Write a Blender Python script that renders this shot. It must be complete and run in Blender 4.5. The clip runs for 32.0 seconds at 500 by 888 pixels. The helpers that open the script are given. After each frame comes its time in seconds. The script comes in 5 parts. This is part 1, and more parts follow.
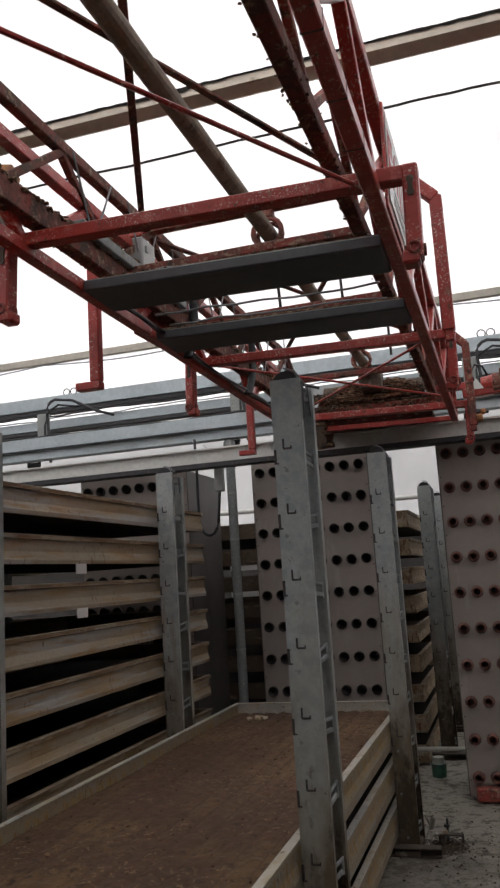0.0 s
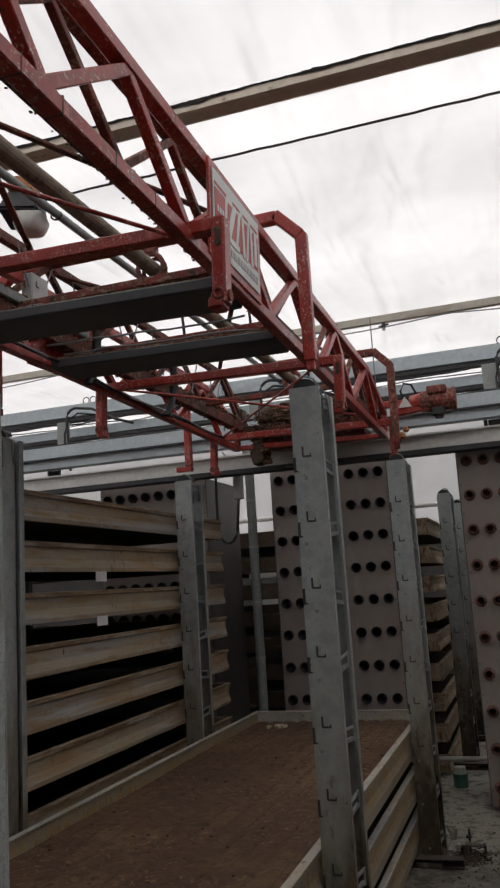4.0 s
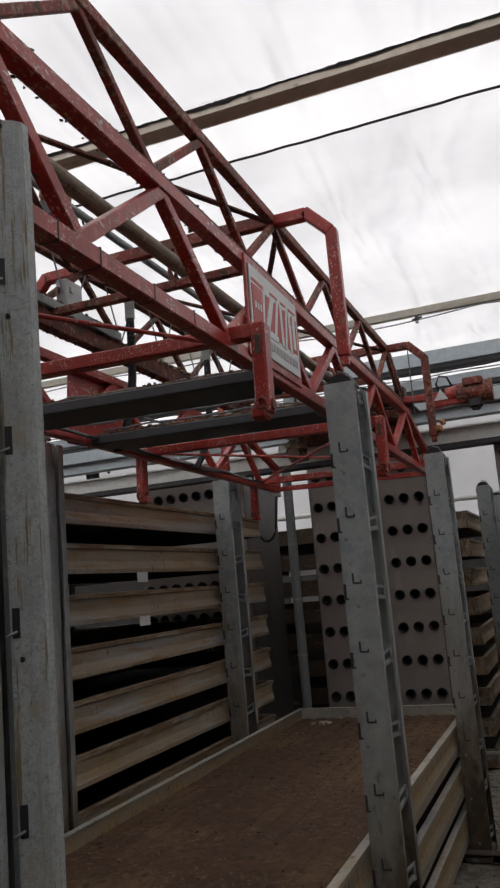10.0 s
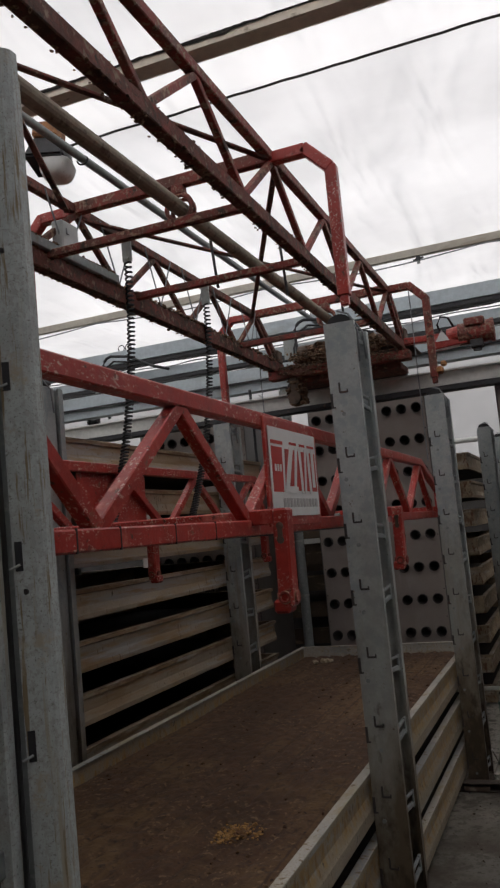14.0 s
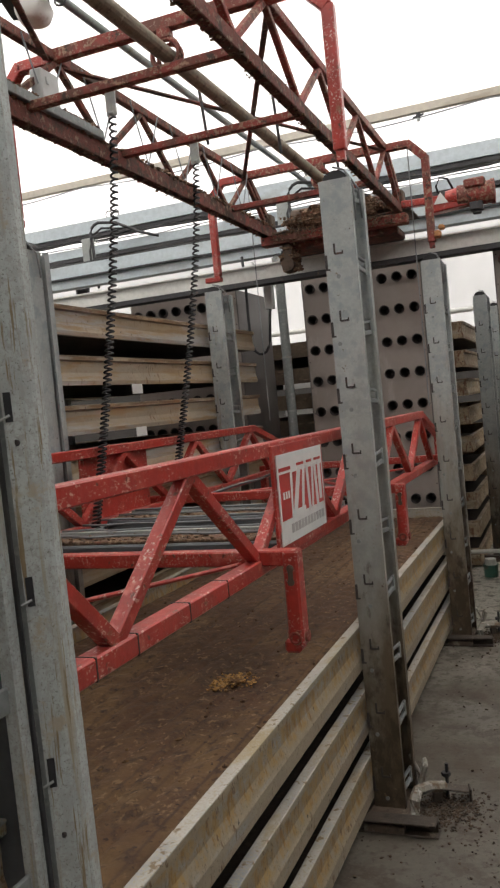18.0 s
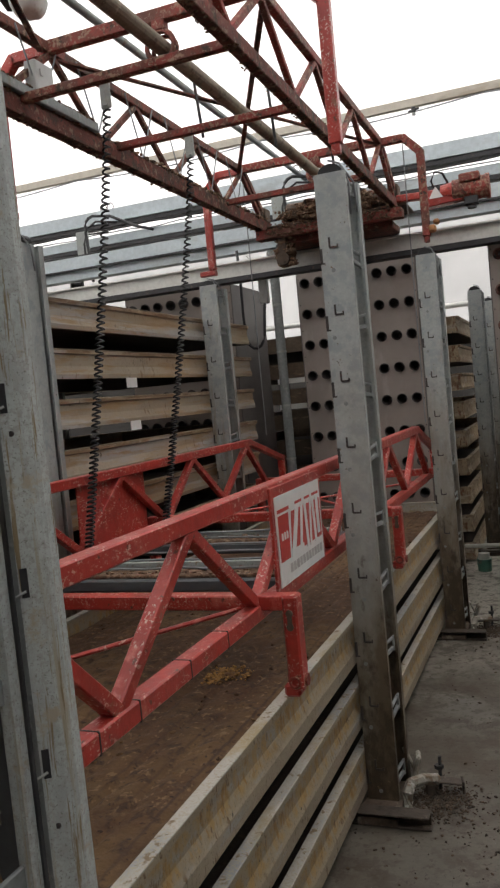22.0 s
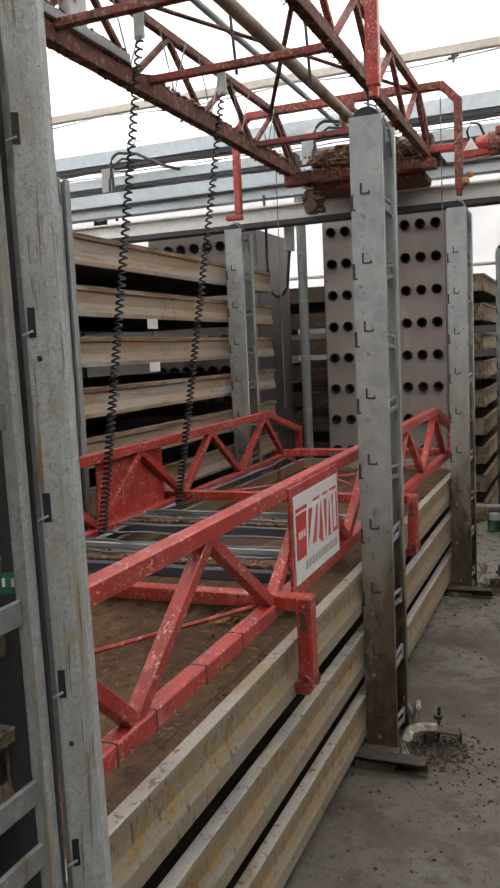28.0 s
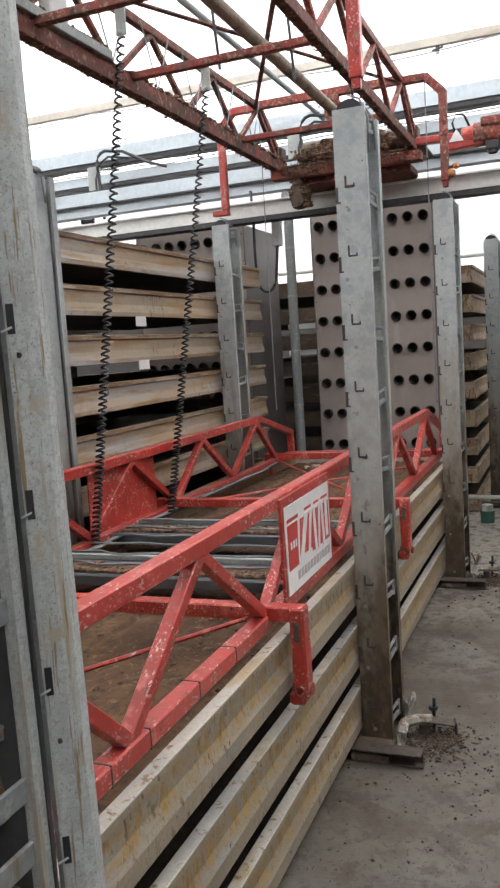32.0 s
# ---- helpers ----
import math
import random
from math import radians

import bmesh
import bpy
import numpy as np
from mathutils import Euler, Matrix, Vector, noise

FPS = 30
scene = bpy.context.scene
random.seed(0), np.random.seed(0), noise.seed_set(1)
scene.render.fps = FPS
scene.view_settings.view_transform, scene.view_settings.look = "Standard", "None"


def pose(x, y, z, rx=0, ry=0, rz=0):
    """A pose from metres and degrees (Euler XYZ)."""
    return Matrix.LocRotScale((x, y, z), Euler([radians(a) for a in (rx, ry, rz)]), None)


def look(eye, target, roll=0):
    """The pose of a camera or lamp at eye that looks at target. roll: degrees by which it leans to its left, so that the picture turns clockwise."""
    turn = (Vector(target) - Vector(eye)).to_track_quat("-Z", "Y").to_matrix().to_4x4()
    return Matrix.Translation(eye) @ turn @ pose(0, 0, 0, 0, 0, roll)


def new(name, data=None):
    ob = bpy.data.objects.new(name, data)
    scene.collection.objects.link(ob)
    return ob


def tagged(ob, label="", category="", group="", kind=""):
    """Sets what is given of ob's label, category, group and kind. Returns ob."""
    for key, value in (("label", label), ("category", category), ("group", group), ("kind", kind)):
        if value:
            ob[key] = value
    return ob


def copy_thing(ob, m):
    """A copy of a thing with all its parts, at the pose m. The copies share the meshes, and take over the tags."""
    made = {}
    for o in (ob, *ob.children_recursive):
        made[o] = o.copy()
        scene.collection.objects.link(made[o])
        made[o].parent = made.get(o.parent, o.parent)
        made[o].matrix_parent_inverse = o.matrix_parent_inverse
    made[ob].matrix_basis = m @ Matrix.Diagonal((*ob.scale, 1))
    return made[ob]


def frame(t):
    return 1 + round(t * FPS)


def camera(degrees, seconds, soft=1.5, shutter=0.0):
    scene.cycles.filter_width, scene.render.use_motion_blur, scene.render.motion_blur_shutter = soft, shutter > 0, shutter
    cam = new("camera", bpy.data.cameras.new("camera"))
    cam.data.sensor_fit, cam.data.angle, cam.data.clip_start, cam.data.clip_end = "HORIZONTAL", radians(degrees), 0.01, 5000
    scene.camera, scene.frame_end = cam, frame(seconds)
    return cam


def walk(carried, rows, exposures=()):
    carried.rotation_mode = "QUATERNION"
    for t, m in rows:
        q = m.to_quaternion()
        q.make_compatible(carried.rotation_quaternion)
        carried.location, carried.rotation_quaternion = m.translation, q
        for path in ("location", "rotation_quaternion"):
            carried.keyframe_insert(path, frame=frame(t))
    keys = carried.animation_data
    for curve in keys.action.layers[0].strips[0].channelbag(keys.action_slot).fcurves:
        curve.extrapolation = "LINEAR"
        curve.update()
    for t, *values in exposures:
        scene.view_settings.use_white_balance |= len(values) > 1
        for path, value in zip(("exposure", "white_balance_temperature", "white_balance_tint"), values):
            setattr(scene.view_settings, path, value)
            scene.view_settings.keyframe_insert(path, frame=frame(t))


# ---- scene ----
# camera and its way
cam = camera(34.091, 32.0, 2.3)
PATH = [
    (0, look((-0.1024, 0.7423, 1.6707), (-1.2543, 4.5173, 2.3202), -3.577)),
    (0.5, look((-0.1032, 0.7428, 1.6700), (-1.2638, 4.5150, 2.3205), -3.450)),
    (1, look((-0.1037, 0.7442, 1.6700), (-1.2755, 4.5105, 2.3348), -3.306)),
    (1.5, look((-0.1051, 0.7470, 1.6690), (-1.2998, 4.5047, 2.3417), -3.218)),
    (2, look((-0.1048, 0.7487, 1.6700), (-1.3217, 4.4998, 2.3398), -3.304)),
    (2.5, look((-0.1050, 0.7430, 1.6705), (-1.3344, 4.4905, 2.3377), -3.387)),
    (3, look((-0.1055, 0.7398, 1.6725), (-1.3341, 4.4870, 2.3422), -3.564)),
    (3.5, look((-0.1056, 0.7378, 1.6724), (-1.3398, 4.4818, 2.3502), -3.513)),
    (5.5, look((-0.1062, 0.7405, 1.6717), (-1.3492, 4.4730, 2.3948), -3.990)),
    (6, look((-0.1059, 0.7401, 1.6723), (-1.3899, 4.4633, 2.3717), -4.060)),
    (6.5, look((-0.1050, 0.7388, 1.6737), (-1.4255, 4.4475, 2.3822), -4.187)),
    (7, look((-0.1049, 0.7360, 1.6743), (-1.4560, 4.4347, 2.3773), -4.259)),
    (7.5, look((-0.1074, 0.7238, 1.6729), (-1.4780, 4.4168, 2.3684), -4.308)),
    (8, look((-0.1118, 0.7282, 1.6688), (-1.4911, 4.4173, 2.3674), -4.339)),
    (8.5, look((-0.1116, 0.7280, 1.6687), (-1.5001, 4.4151, 2.3596), -4.445)),
    (9, look((-0.1083, 0.7253, 1.6704), (-1.5094, 4.4077, 2.3612), -4.483)),
    (9.5, look((-0.1077, 0.7248, 1.6698), (-1.5095, 4.4059, 2.3659), -4.744)),
    (10, look((-0.1077, 0.7275, 1.6675), (-1.5030, 4.4109, 2.3641), -4.806)),
    (10.5, look((-0.1046, 0.7240, 1.6680), (-1.4976, 4.4103, 2.3543), -4.842)),
    (11, look((-0.1045, 0.7235, 1.6695), (-1.5108, 4.4057, 2.3502), -4.849)),
    (11.5, look((-0.1124, 0.7287, 1.6659), (-1.5182, 4.4114, 2.3449), -5.000)),
    (12, look((-0.1118, 0.7286, 1.6643), (-1.5360, 4.4073, 2.3267), -5.089)),
    (12.5, look((-0.1107, 0.7289, 1.6631), (-1.5512, 4.4028, 2.3168), -5.190)),
    (13, look((-0.1076, 0.7273, 1.6617), (-1.5569, 4.3996, 2.3049), -5.310)),
    (13.5, look((-0.1109, 0.7314, 1.6590), (-1.5589, 4.4061, 2.2920), -5.496)),
    (14, look((-0.1051, 0.7296, 1.6498), (-1.5419, 4.4372, 2.0851), -5.322)),
    (14.5, look((-0.1128, 0.7374, 1.6364), (-1.6616, 4.4172, 1.8824), -5.773)),
    (15, look((-0.1124, 0.7414, 1.6304), (-1.6175, 4.4446, 1.7742), -6.097)),
    (15.5, look((-0.1157, 0.7442, 1.6301), (-1.6159, 4.4509, 1.7265), -6.266)),
    (17.5, look((-0.1121, 0.7488, 1.6181), (-1.5768, 4.4668, 1.4423), -5.947)),
    (18, look((-0.1159, 0.7497, 1.6171), (-1.5815, 4.4671, 1.4366), -5.554)),
    (18.5, look((-0.1183, 0.7505, 1.6158), (-1.5903, 4.4637, 1.4020), -5.469)),
    (19, look((-0.1184, 0.7490, 1.6158), (-1.5874, 4.4629, 1.3948), -5.371)),
    (19.5, look((-0.1182, 0.7484, 1.6166), (-1.5815, 4.4656, 1.4131), -5.316)),
    (20, look((-0.1168, 0.7499, 1.6151), (-1.5766, 4.4690, 1.4230), -5.398)),
    (20.5, look((-0.1156, 0.7489, 1.6147), (-1.5733, 4.4685, 1.4151), -5.493)),
    (21, look((-0.1145, 0.7483, 1.6143), (-1.5672, 4.4695, 1.4092), -5.574)),
    (21.5, look((-0.1161, 0.7479, 1.6148), (-1.5621, 4.4715, 1.4051), -5.428)),
    (22, look((-0.1168, 0.7494, 1.6131), (-1.5587, 4.4746, 1.4045), -5.433)),
    (22.5, look((-0.1183, 0.7509, 1.6116), (-1.5592, 4.4767, 1.4070), -5.458)),
    (23, look((-0.1189, 0.7470, 1.6128), (-1.5489, 4.4773, 1.4130), -5.425)),
    (23.5, look((-0.1192, 0.7475, 1.6125), (-1.5338, 4.4841, 1.4195), -5.265)),
    (24, look((-0.1173, 0.7454, 1.6125), (-1.5309, 4.4825, 1.4234), -5.277)),
    (24.5, look((-0.1163, 0.7462, 1.6123), (-1.5305, 4.4835, 1.4325), -5.398)),
    (26.5, look((-0.1210, 0.7490, 1.6063), (-1.5180, 4.4926, 1.4228), -4.931)),
    (27, look((-0.1246, 0.7504, 1.5989), (-1.5184, 4.4849, 1.2655), -4.518)),
    (27.5, look((-0.1314, 0.7460, 1.5944), (-1.5821, 4.4461, 1.1415), -2.858)),
    (28, look((-0.1327, 0.7424, 1.5953), (-1.6454, 4.4186, 1.1508), -2.577)),
    (28.5, look((-0.1321, 0.7432, 1.5955), (-1.6473, 4.4207, 1.1706), -2.548)),
    (29, look((-0.1282, 0.7450, 1.5936), (-1.6389, 4.4226, 1.1542), -3.016)),
    (29.5, look((-0.1289, 0.7436, 1.5941), (-1.6696, 4.4075, 1.1447), -3.182)),
    (30, look((-0.1244, 0.7435, 1.5924), (-1.6883, 4.3977, 1.1441), -3.377)),
    (30.5, look((-0.1239, 0.7456, 1.5912), (-1.6731, 4.4060, 1.1431), -3.490)),
    (31, look((-0.1215, 0.7467, 1.5906), (-1.6535, 4.4145, 1.1429), -3.628)),
    (31.5, look((-0.1210, 0.7476, 1.5902), (-1.6308, 4.4241, 1.1385), -3.704)),
    (32, look((-0.1201, 0.7505, 1.5885), (-1.6046, 4.4359, 1.1262), -3.683)),
]
EXPOSURE = [(0, 0.85, 6650, 12), (1, 0.55, 6600, 12), (2, 0.5, 6700, 12), (6, 0.40, 6650, 12), (9, 0.44, 6550, 12), (13.5, 0.44, 6550, 12), (14.0, 0.40, 6600, 12), (15.0, 0.85, 6900, 12), (17.5, 1.62, 6950, 10), (18.0, 1.55, 6950, 10), (18.6, 1.40, 6850, 10), (19.2, 1.34, 6800, 10), (20, 1.33, 6800, 10), (26.5, 1.33, 6850, 10), (28, 1.80, 6700, 11), (29.0, 2.25, 6500, 11), (32, 2.25, 6500, 11)]
walk(cam, PATH, EXPOSURE)

# overcast daylight through the film roof
SUN_EL, SUN_AZ = radians(58), radians(30)
world = bpy.data.worlds.new("overcast")
scene.world = world
world.use_nodes = True
wn, wl = world.node_tree.nodes, world.node_tree.links
sky = wn.new("ShaderNodeTexSky")
sky.sky_type, sky.sun_disc = "NISHITA", False
sky.sun_elevation, sky.sun_rotation = SUN_EL, SUN_AZ
sky.dust_density, sky.air_density = 4.0, 1.0
pale = wn.new("ShaderNodeHueSaturation")
pale.inputs["Saturation"].default_value = 0.25
wl.new(sky.outputs[0], pale.inputs["Color"])
wl.new(pale.outputs[0], wn["Background"].inputs["Color"])
wn["Background"].inputs["Strength"].default_value = 0.15
sun = new("sun", bpy.data.lights.new("sun", "SUN"))
sun.data.energy, sun.data.angle, sun.data.color = 1.0, radians(25), (1.0, 0.98, 0.95)
sun.matrix_world = look((0, 0, 20), (20 * -math.sin(SUN_AZ) * math.cos(SUN_EL), 20 * -math.cos(SUN_AZ) * math.cos(SUN_EL), 20 - 20 * math.sin(SUN_EL)))


# ---- materials ----
def material(name, base, rough=0.6, metal=0.0, spots=(), grain=0.15, scale=30.0, bump=0.15, bump_scale=60.0, stretch=(1, 1, 1), vary=0.0):
    """A surface: base colour with fine grain, then layers of (colour, noise scale, threshold, softness, stretch, then the scale, threshold and softness of the patches that hold it, or "band" and two heights)."""
    m = bpy.data.materials.new(name)
    m.use_nodes = True
    n, l = m.node_tree.nodes, m.node_tree.links
    bsdf = n["Principled BSDF"]
    tc = n.new("ShaderNodeTexCoord")
    shift = n.new("ShaderNodeVectorMath")
    shift.operation = "ADD"
    info = n.new("ShaderNodeObjectInfo")
    far = n.new("ShaderNodeVectorMath")
    far.operation = "SCALE"
    far.inputs[0].default_value = (17.0, 31.0, 13.0)
    l.new(info.outputs["Random"], far.inputs["Scale"])
    l.new(tc.outputs["Object"], shift.inputs[0])
    l.new(far.outputs[0], shift.inputs[1])

    def noise_at(sc, st, detail=5.0, rough_=0.6):
        mp = n.new("ShaderNodeMapping")
        mp.inputs["Scale"].default_value = st
        l.new(shift.outputs[0], mp.inputs["Vector"])
        tx = n.new("ShaderNodeTexNoise")
        tx.inputs["Scale"].default_value, tx.inputs["Detail"].default_value, tx.inputs["Roughness"].default_value = sc, detail, rough_
        l.new(mp.outputs[0], tx.inputs["Vector"])
        return tx.outputs["Fac"]

    def blend(fac, a, b, mode="MIX"):
        mx = n.new("ShaderNodeMix")
        mx.data_type, mx.blend_type = "RGBA", mode
        if isinstance(fac, float):
            mx.inputs[0].default_value = fac
        else:
            l.new(fac, mx.inputs[0])
        for slot, v in ((6, a), (7, b)):
            if isinstance(v, tuple):
                mx.inputs[slot].default_value = (*v, 1)
            else:
                l.new(v, mx.inputs[slot])
        return mx.outputs[2]

    def ramp(fac, lo, hi):
        mr = n.new("ShaderNodeMapRange")
        mr.inputs["From Min"].default_value, mr.inputs["From Max"].default_value = lo, hi
        l.new(fac, mr.inputs["Value"])
        return mr.outputs["Result"]

    lo, hi = tuple(c * (1 - grain) for c in base), tuple(min(1, c * (1 + grain)) for c in base)
    colour = blend(ramp(noise_at(scale, stretch), 0.3, 0.7), lo, hi)
    colour = blend(ramp(noise_at(scale * 0.08, stretch), 0.35, 0.65), colour, blend(1.0, colour, tuple(1 - grain for _ in range(3)), "MULTIPLY"))
    if vary:
        colour = blend(ramp(info.outputs["Random"], 0, 1), colour, blend(1.0, colour, (1 - vary, 1 - vary, 1 - vary), "MULTIPLY"))
    for tint, sc, at, soft, st, *patch in spots:
        cover = ramp(noise_at(sc, st, 6.0, 0.65), at, at + soft)
        if patch and patch[0] == "band":
            apart, both = n.new("ShaderNodeSeparateXYZ"), n.new("ShaderNodeMath")
            l.new(tc.outputs["Object"], apart.inputs[0])
            rise, fall = ramp(apart.outputs["Z"], patch[1], patch[1] + 0.015), ramp(apart.outputs["Z"], patch[2], patch[2] - 0.03)
            both.operation = "MULTIPLY"
            l.new(rise, both.inputs[0])
            l.new(fall, both.inputs[1])
            band, both = both.outputs[0], n.new("ShaderNodeMath")
            both.operation = "MULTIPLY"
            l.new(band, both.inputs[0])
            l.new(cover, both.inputs[1])
            cover = both.outputs[0]
        elif patch and patch[0] == "lines":
            apart, turn, wave, size = (n.new("ShaderNodeSeparateXYZ"), n.new("ShaderNodeMath"), n.new("ShaderNodeMath"), n.new("ShaderNodeMath"))
            l.new(tc.outputs["Object"], apart.inputs[0])
            turn.operation, wave.operation, size.operation = "MULTIPLY_ADD", "SINE", "ABSOLUTE"
            l.new(apart.outputs["X"], turn.inputs[0])
            turn.inputs[1].default_value = math.pi / patch[1]
            l.new(ramp(noise_at(2.0, (1, 0.35, 1)), -0.3, 1.3), turn.inputs[2])
            l.new(turn.outputs[0], wave.inputs[0])
            l.new(wave.outputs[0], size.inputs[0])
            groove, both = ramp(size.outputs[0], patch[2], patch[2] * 0.3), n.new("ShaderNodeMath")
            both.operation = "MULTIPLY"
            l.new(groove, both.inputs[0])
            l.new(cover, both.inputs[1])
            cover = both.outputs[0]
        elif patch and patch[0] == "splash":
            # cover shifts along one axis, with an edge broken up by noise
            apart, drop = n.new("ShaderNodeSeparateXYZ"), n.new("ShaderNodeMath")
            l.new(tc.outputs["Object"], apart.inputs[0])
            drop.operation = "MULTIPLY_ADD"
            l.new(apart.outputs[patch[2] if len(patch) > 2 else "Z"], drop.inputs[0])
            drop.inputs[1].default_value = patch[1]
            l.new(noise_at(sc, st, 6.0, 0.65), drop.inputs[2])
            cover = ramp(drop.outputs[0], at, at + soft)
        elif patch:
            both = n.new("ShaderNodeMath")
            both.operation = "MULTIPLY"
            l.new(cover, both.inputs[0])
            l.new(ramp(noise_at(patch[0], patch[3] if len(patch) > 3 else (1, 1, 1), 3.0), patch[1], patch[1] + patch[2]), both.inputs[1])
            cover = both.outputs[0]
        colour = blend(cover, colour, tint)
    l.new(colour, bsdf.inputs["Base Color"])
    mr = n.new("ShaderNodeMapRange")
    mr.inputs["To Min"].default_value, mr.inputs["To Max"].default_value = max(0.05, rough - 0.12), min(1, rough + 0.12)
    l.new(noise_at(scale * 0.5, stretch), mr.inputs["Value"])
    l.new(mr.outputs["Result"], bsdf.inputs["Roughness"])
    bsdf.inputs["Metallic"].default_value = metal
    if bump:
        bp = n.new("ShaderNodeBump")
        bp.inputs["Strength"].default_value, bp.inputs["Distance"].default_value = bump, 0.004
        l.new(noise_at(bump_scale, stretch), bp.inputs["Height"])
        l.new(bp.outputs[0], bsdf.inputs["Normal"])
    return m


ONE = (1, 1, 1)
DRIP = (1, 1, 0.12)
M_GALV = material("galvanised_steel", (0.33, 0.348, 0.328), 0.5, 0.05, [((0.275, 0.29, 0.285), 16, 0.48, 0.12, ONE), ((0.22, 0.165, 0.10), 7, 0.57, 0.12, DRIP), ((0.20, 0.14, 0.085), 60, 0.58, 0.05, ONE, 6, 0.50, 0.1), ((0.10, 0.07, 0.045), 42, 0.66, 0.04, ONE)], 0.10, 70, 0.12)
# mud brown low on the posts; its dark layers also stand for shade there
M_GALV_POST = material("muddy_shaded_galvanised_steel", (0.385, 0.411, 0.402), 0.45, 0.05, [((0.29, 0.325, 0.33), 16, 0.48, 0.12, ONE), ((0.22, 0.165, 0.10), 7, 0.57, 0.12, DRIP), ((0.255, 0.235, 0.195), 5, -0.10, 0.45, (1, 1, 0.3), "splash", -0.33), ((0.125, 0.095, 0.062), 6, 0.15, 0.26, (1, 1, 0.4), "splash", -0.33), ((0.060, 0.044, 0.028), 20, 0.31, 0.16, (1, 1, 0.5), "splash", -0.30), ((0.20, 0.14, 0.085), 60, 0.635, 0.05, ONE, 6, 0.50, 0.1), ((0.10, 0.07, 0.045), 42, 0.66, 0.04, ONE)], 0.10, 70, 0.12)
M_GALV_NEAR = material("speckled_galvanised_steel", (0.45, 0.49, 0.475), 0.5, 0.0, [((0.37, 0.395, 0.385), 26, 0.47, 0.12, (1, 1, 0.7)), ((0.36, 0.365, 0.35), 110, 0.50, 0.08, ONE), ((0.20, 0.195, 0.175), 300, 0.57, 0.08, ONE), ((0.36, 0.32, 0.24), 50, 0.55, 0.10, (1, 1, 0.04)), ((0.23, 0.175, 0.10), 110, 0.575, 0.05, (1, 1, 0.05), 6, 0.44, 0.08, (1, 1, 0.15)), ((0.38, 0.33, 0.25), 14, 0.60, 0.08, ONE)], 0.06, 90, 0.15)
M_PURLIN_PALE = material("pale_purlin", (0.52, 0.48, 0.41), 0.75, 0.0, [((0.36, 0.30, 0.23), 3, 0.55, 0.12, (0.3, 1, 1))], 0.1, 20, 0.05)
M_RED_GRIMY = material("grime_covered_red_steel", (0.165, 0.050, 0.036), 0.82, 0.0, [((0.06, 0.034, 0.024), 9, 0.47, 0.12, ONE), ((0.24, 0.165, 0.11), 26, 0.56, 0.08, ONE), ((0.24, 0.05, 0.035), 7, 0.56, 0.1, ONE), ((0.035, 0.024, 0.018), 50, 0.58, 0.06, ONE)], 0.25, 40, 0.8)
M_GALV_OLD = material("weathered_galvanised_steel", (0.247, 0.266, 0.262), 0.62, 0.25, [((0.315, 0.33, 0.315), 40, 0.55, 0.1, ONE), ((0.18, 0.15, 0.0975), 14, 0.62, 0.1, DRIP), ((0.12, 0.0975, 0.075), 30, 0.72, 0.04, ONE)], 0.14, 60, 0.1)
M_GALV_BEAM = material("pale_galvanised_beam", (0.48, 0.54, 0.57), 0.45, 0.3, [((0.36, 0.38, 0.38), 3, 0.56, 0.1, (0.4, 1, 1)), ((0.25, 0.21, 0.16), 5, 0.68, 0.08, ONE)], 0.1, 30, 0.05)
M_RAIL = material("whitewashed_rail", (0.62, 0.62, 0.59), 0.55, 0.1, [((0.35, 0.30, 0.24), 4, 0.6, 0.12, (0.5, 1, 1))], 0.1, 30, 0.05)
# also colours the strips that stand for shade under rail and beams
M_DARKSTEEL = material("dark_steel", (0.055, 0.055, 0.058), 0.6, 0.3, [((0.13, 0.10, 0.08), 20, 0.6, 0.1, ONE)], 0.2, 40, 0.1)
M_RED = material("worn_red_paint", (0.43, 0.040, 0.030), 0.34, 0.0, [((0.29, 0.026, 0.020), 6, 0.47, 0.2, ONE), ((0.52, 0.13, 0.10), 13, 0.56, 0.12, ONE), ((0.62, 0.42, 0.35), 120, 0.555, 0.05, (1, 0.45, 1), 11, 0.45, 0.12), ((0.12, 0.045, 0.03), 34, 0.62, 0.05, ONE), ((0.25, 0.13, 0.08), 11, 0.64, 0.07, ONE)], 0.14, 40, 0.25)
M_RED_DIRTY = material("dirty_red_paint", (0.27, 0.040, 0.030), 0.68, 0.0, [((0.14, 0.050, 0.036), 6, 0.45, 0.14, ONE), ((0.30, 0.18, 0.12), 45, 0.52, 0.06, ONE, 4, 0.42, 0.1), ((0.05, 0.028, 0.018), 18, 0.57, 0.07, ONE), ((0.30, 0.21, 0.15), 90, 0.60, 0.04, ONE)], 0.2, 40, 0.5)
M_RUSTY = material("grimy_brown_steel", (0.112, 0.0805, 0.0595), 0.85, 0.0, [((0.21, 0.182, 0.14), 12, 0.56, 0.1, ONE), ((0.035, 0.0245, 0.0196), 10, 0.56, 0.1, ONE)], 0.25, 40, 0.5)
M_FOOT = material("mud_black_steel", (0.072, 0.056, 0.043), 0.6, 0.2, [((0.16, 0.13, 0.10), 14, 0.58, 0.08, ONE), ((0.03, 0.022, 0.017), 8, 0.52, 0.1, ONE)], 0.25, 40, 0.4)
M_TUBE = material("grimy_tan_tube", (0.30, 0.25, 0.19), 0.8, 0.0, [((0.14, 0.105, 0.075), 14, 0.55, 0.1, ONE), ((0.42, 0.37, 0.29), 22, 0.62, 0.1, ONE)], 0.2, 50, 0.4)
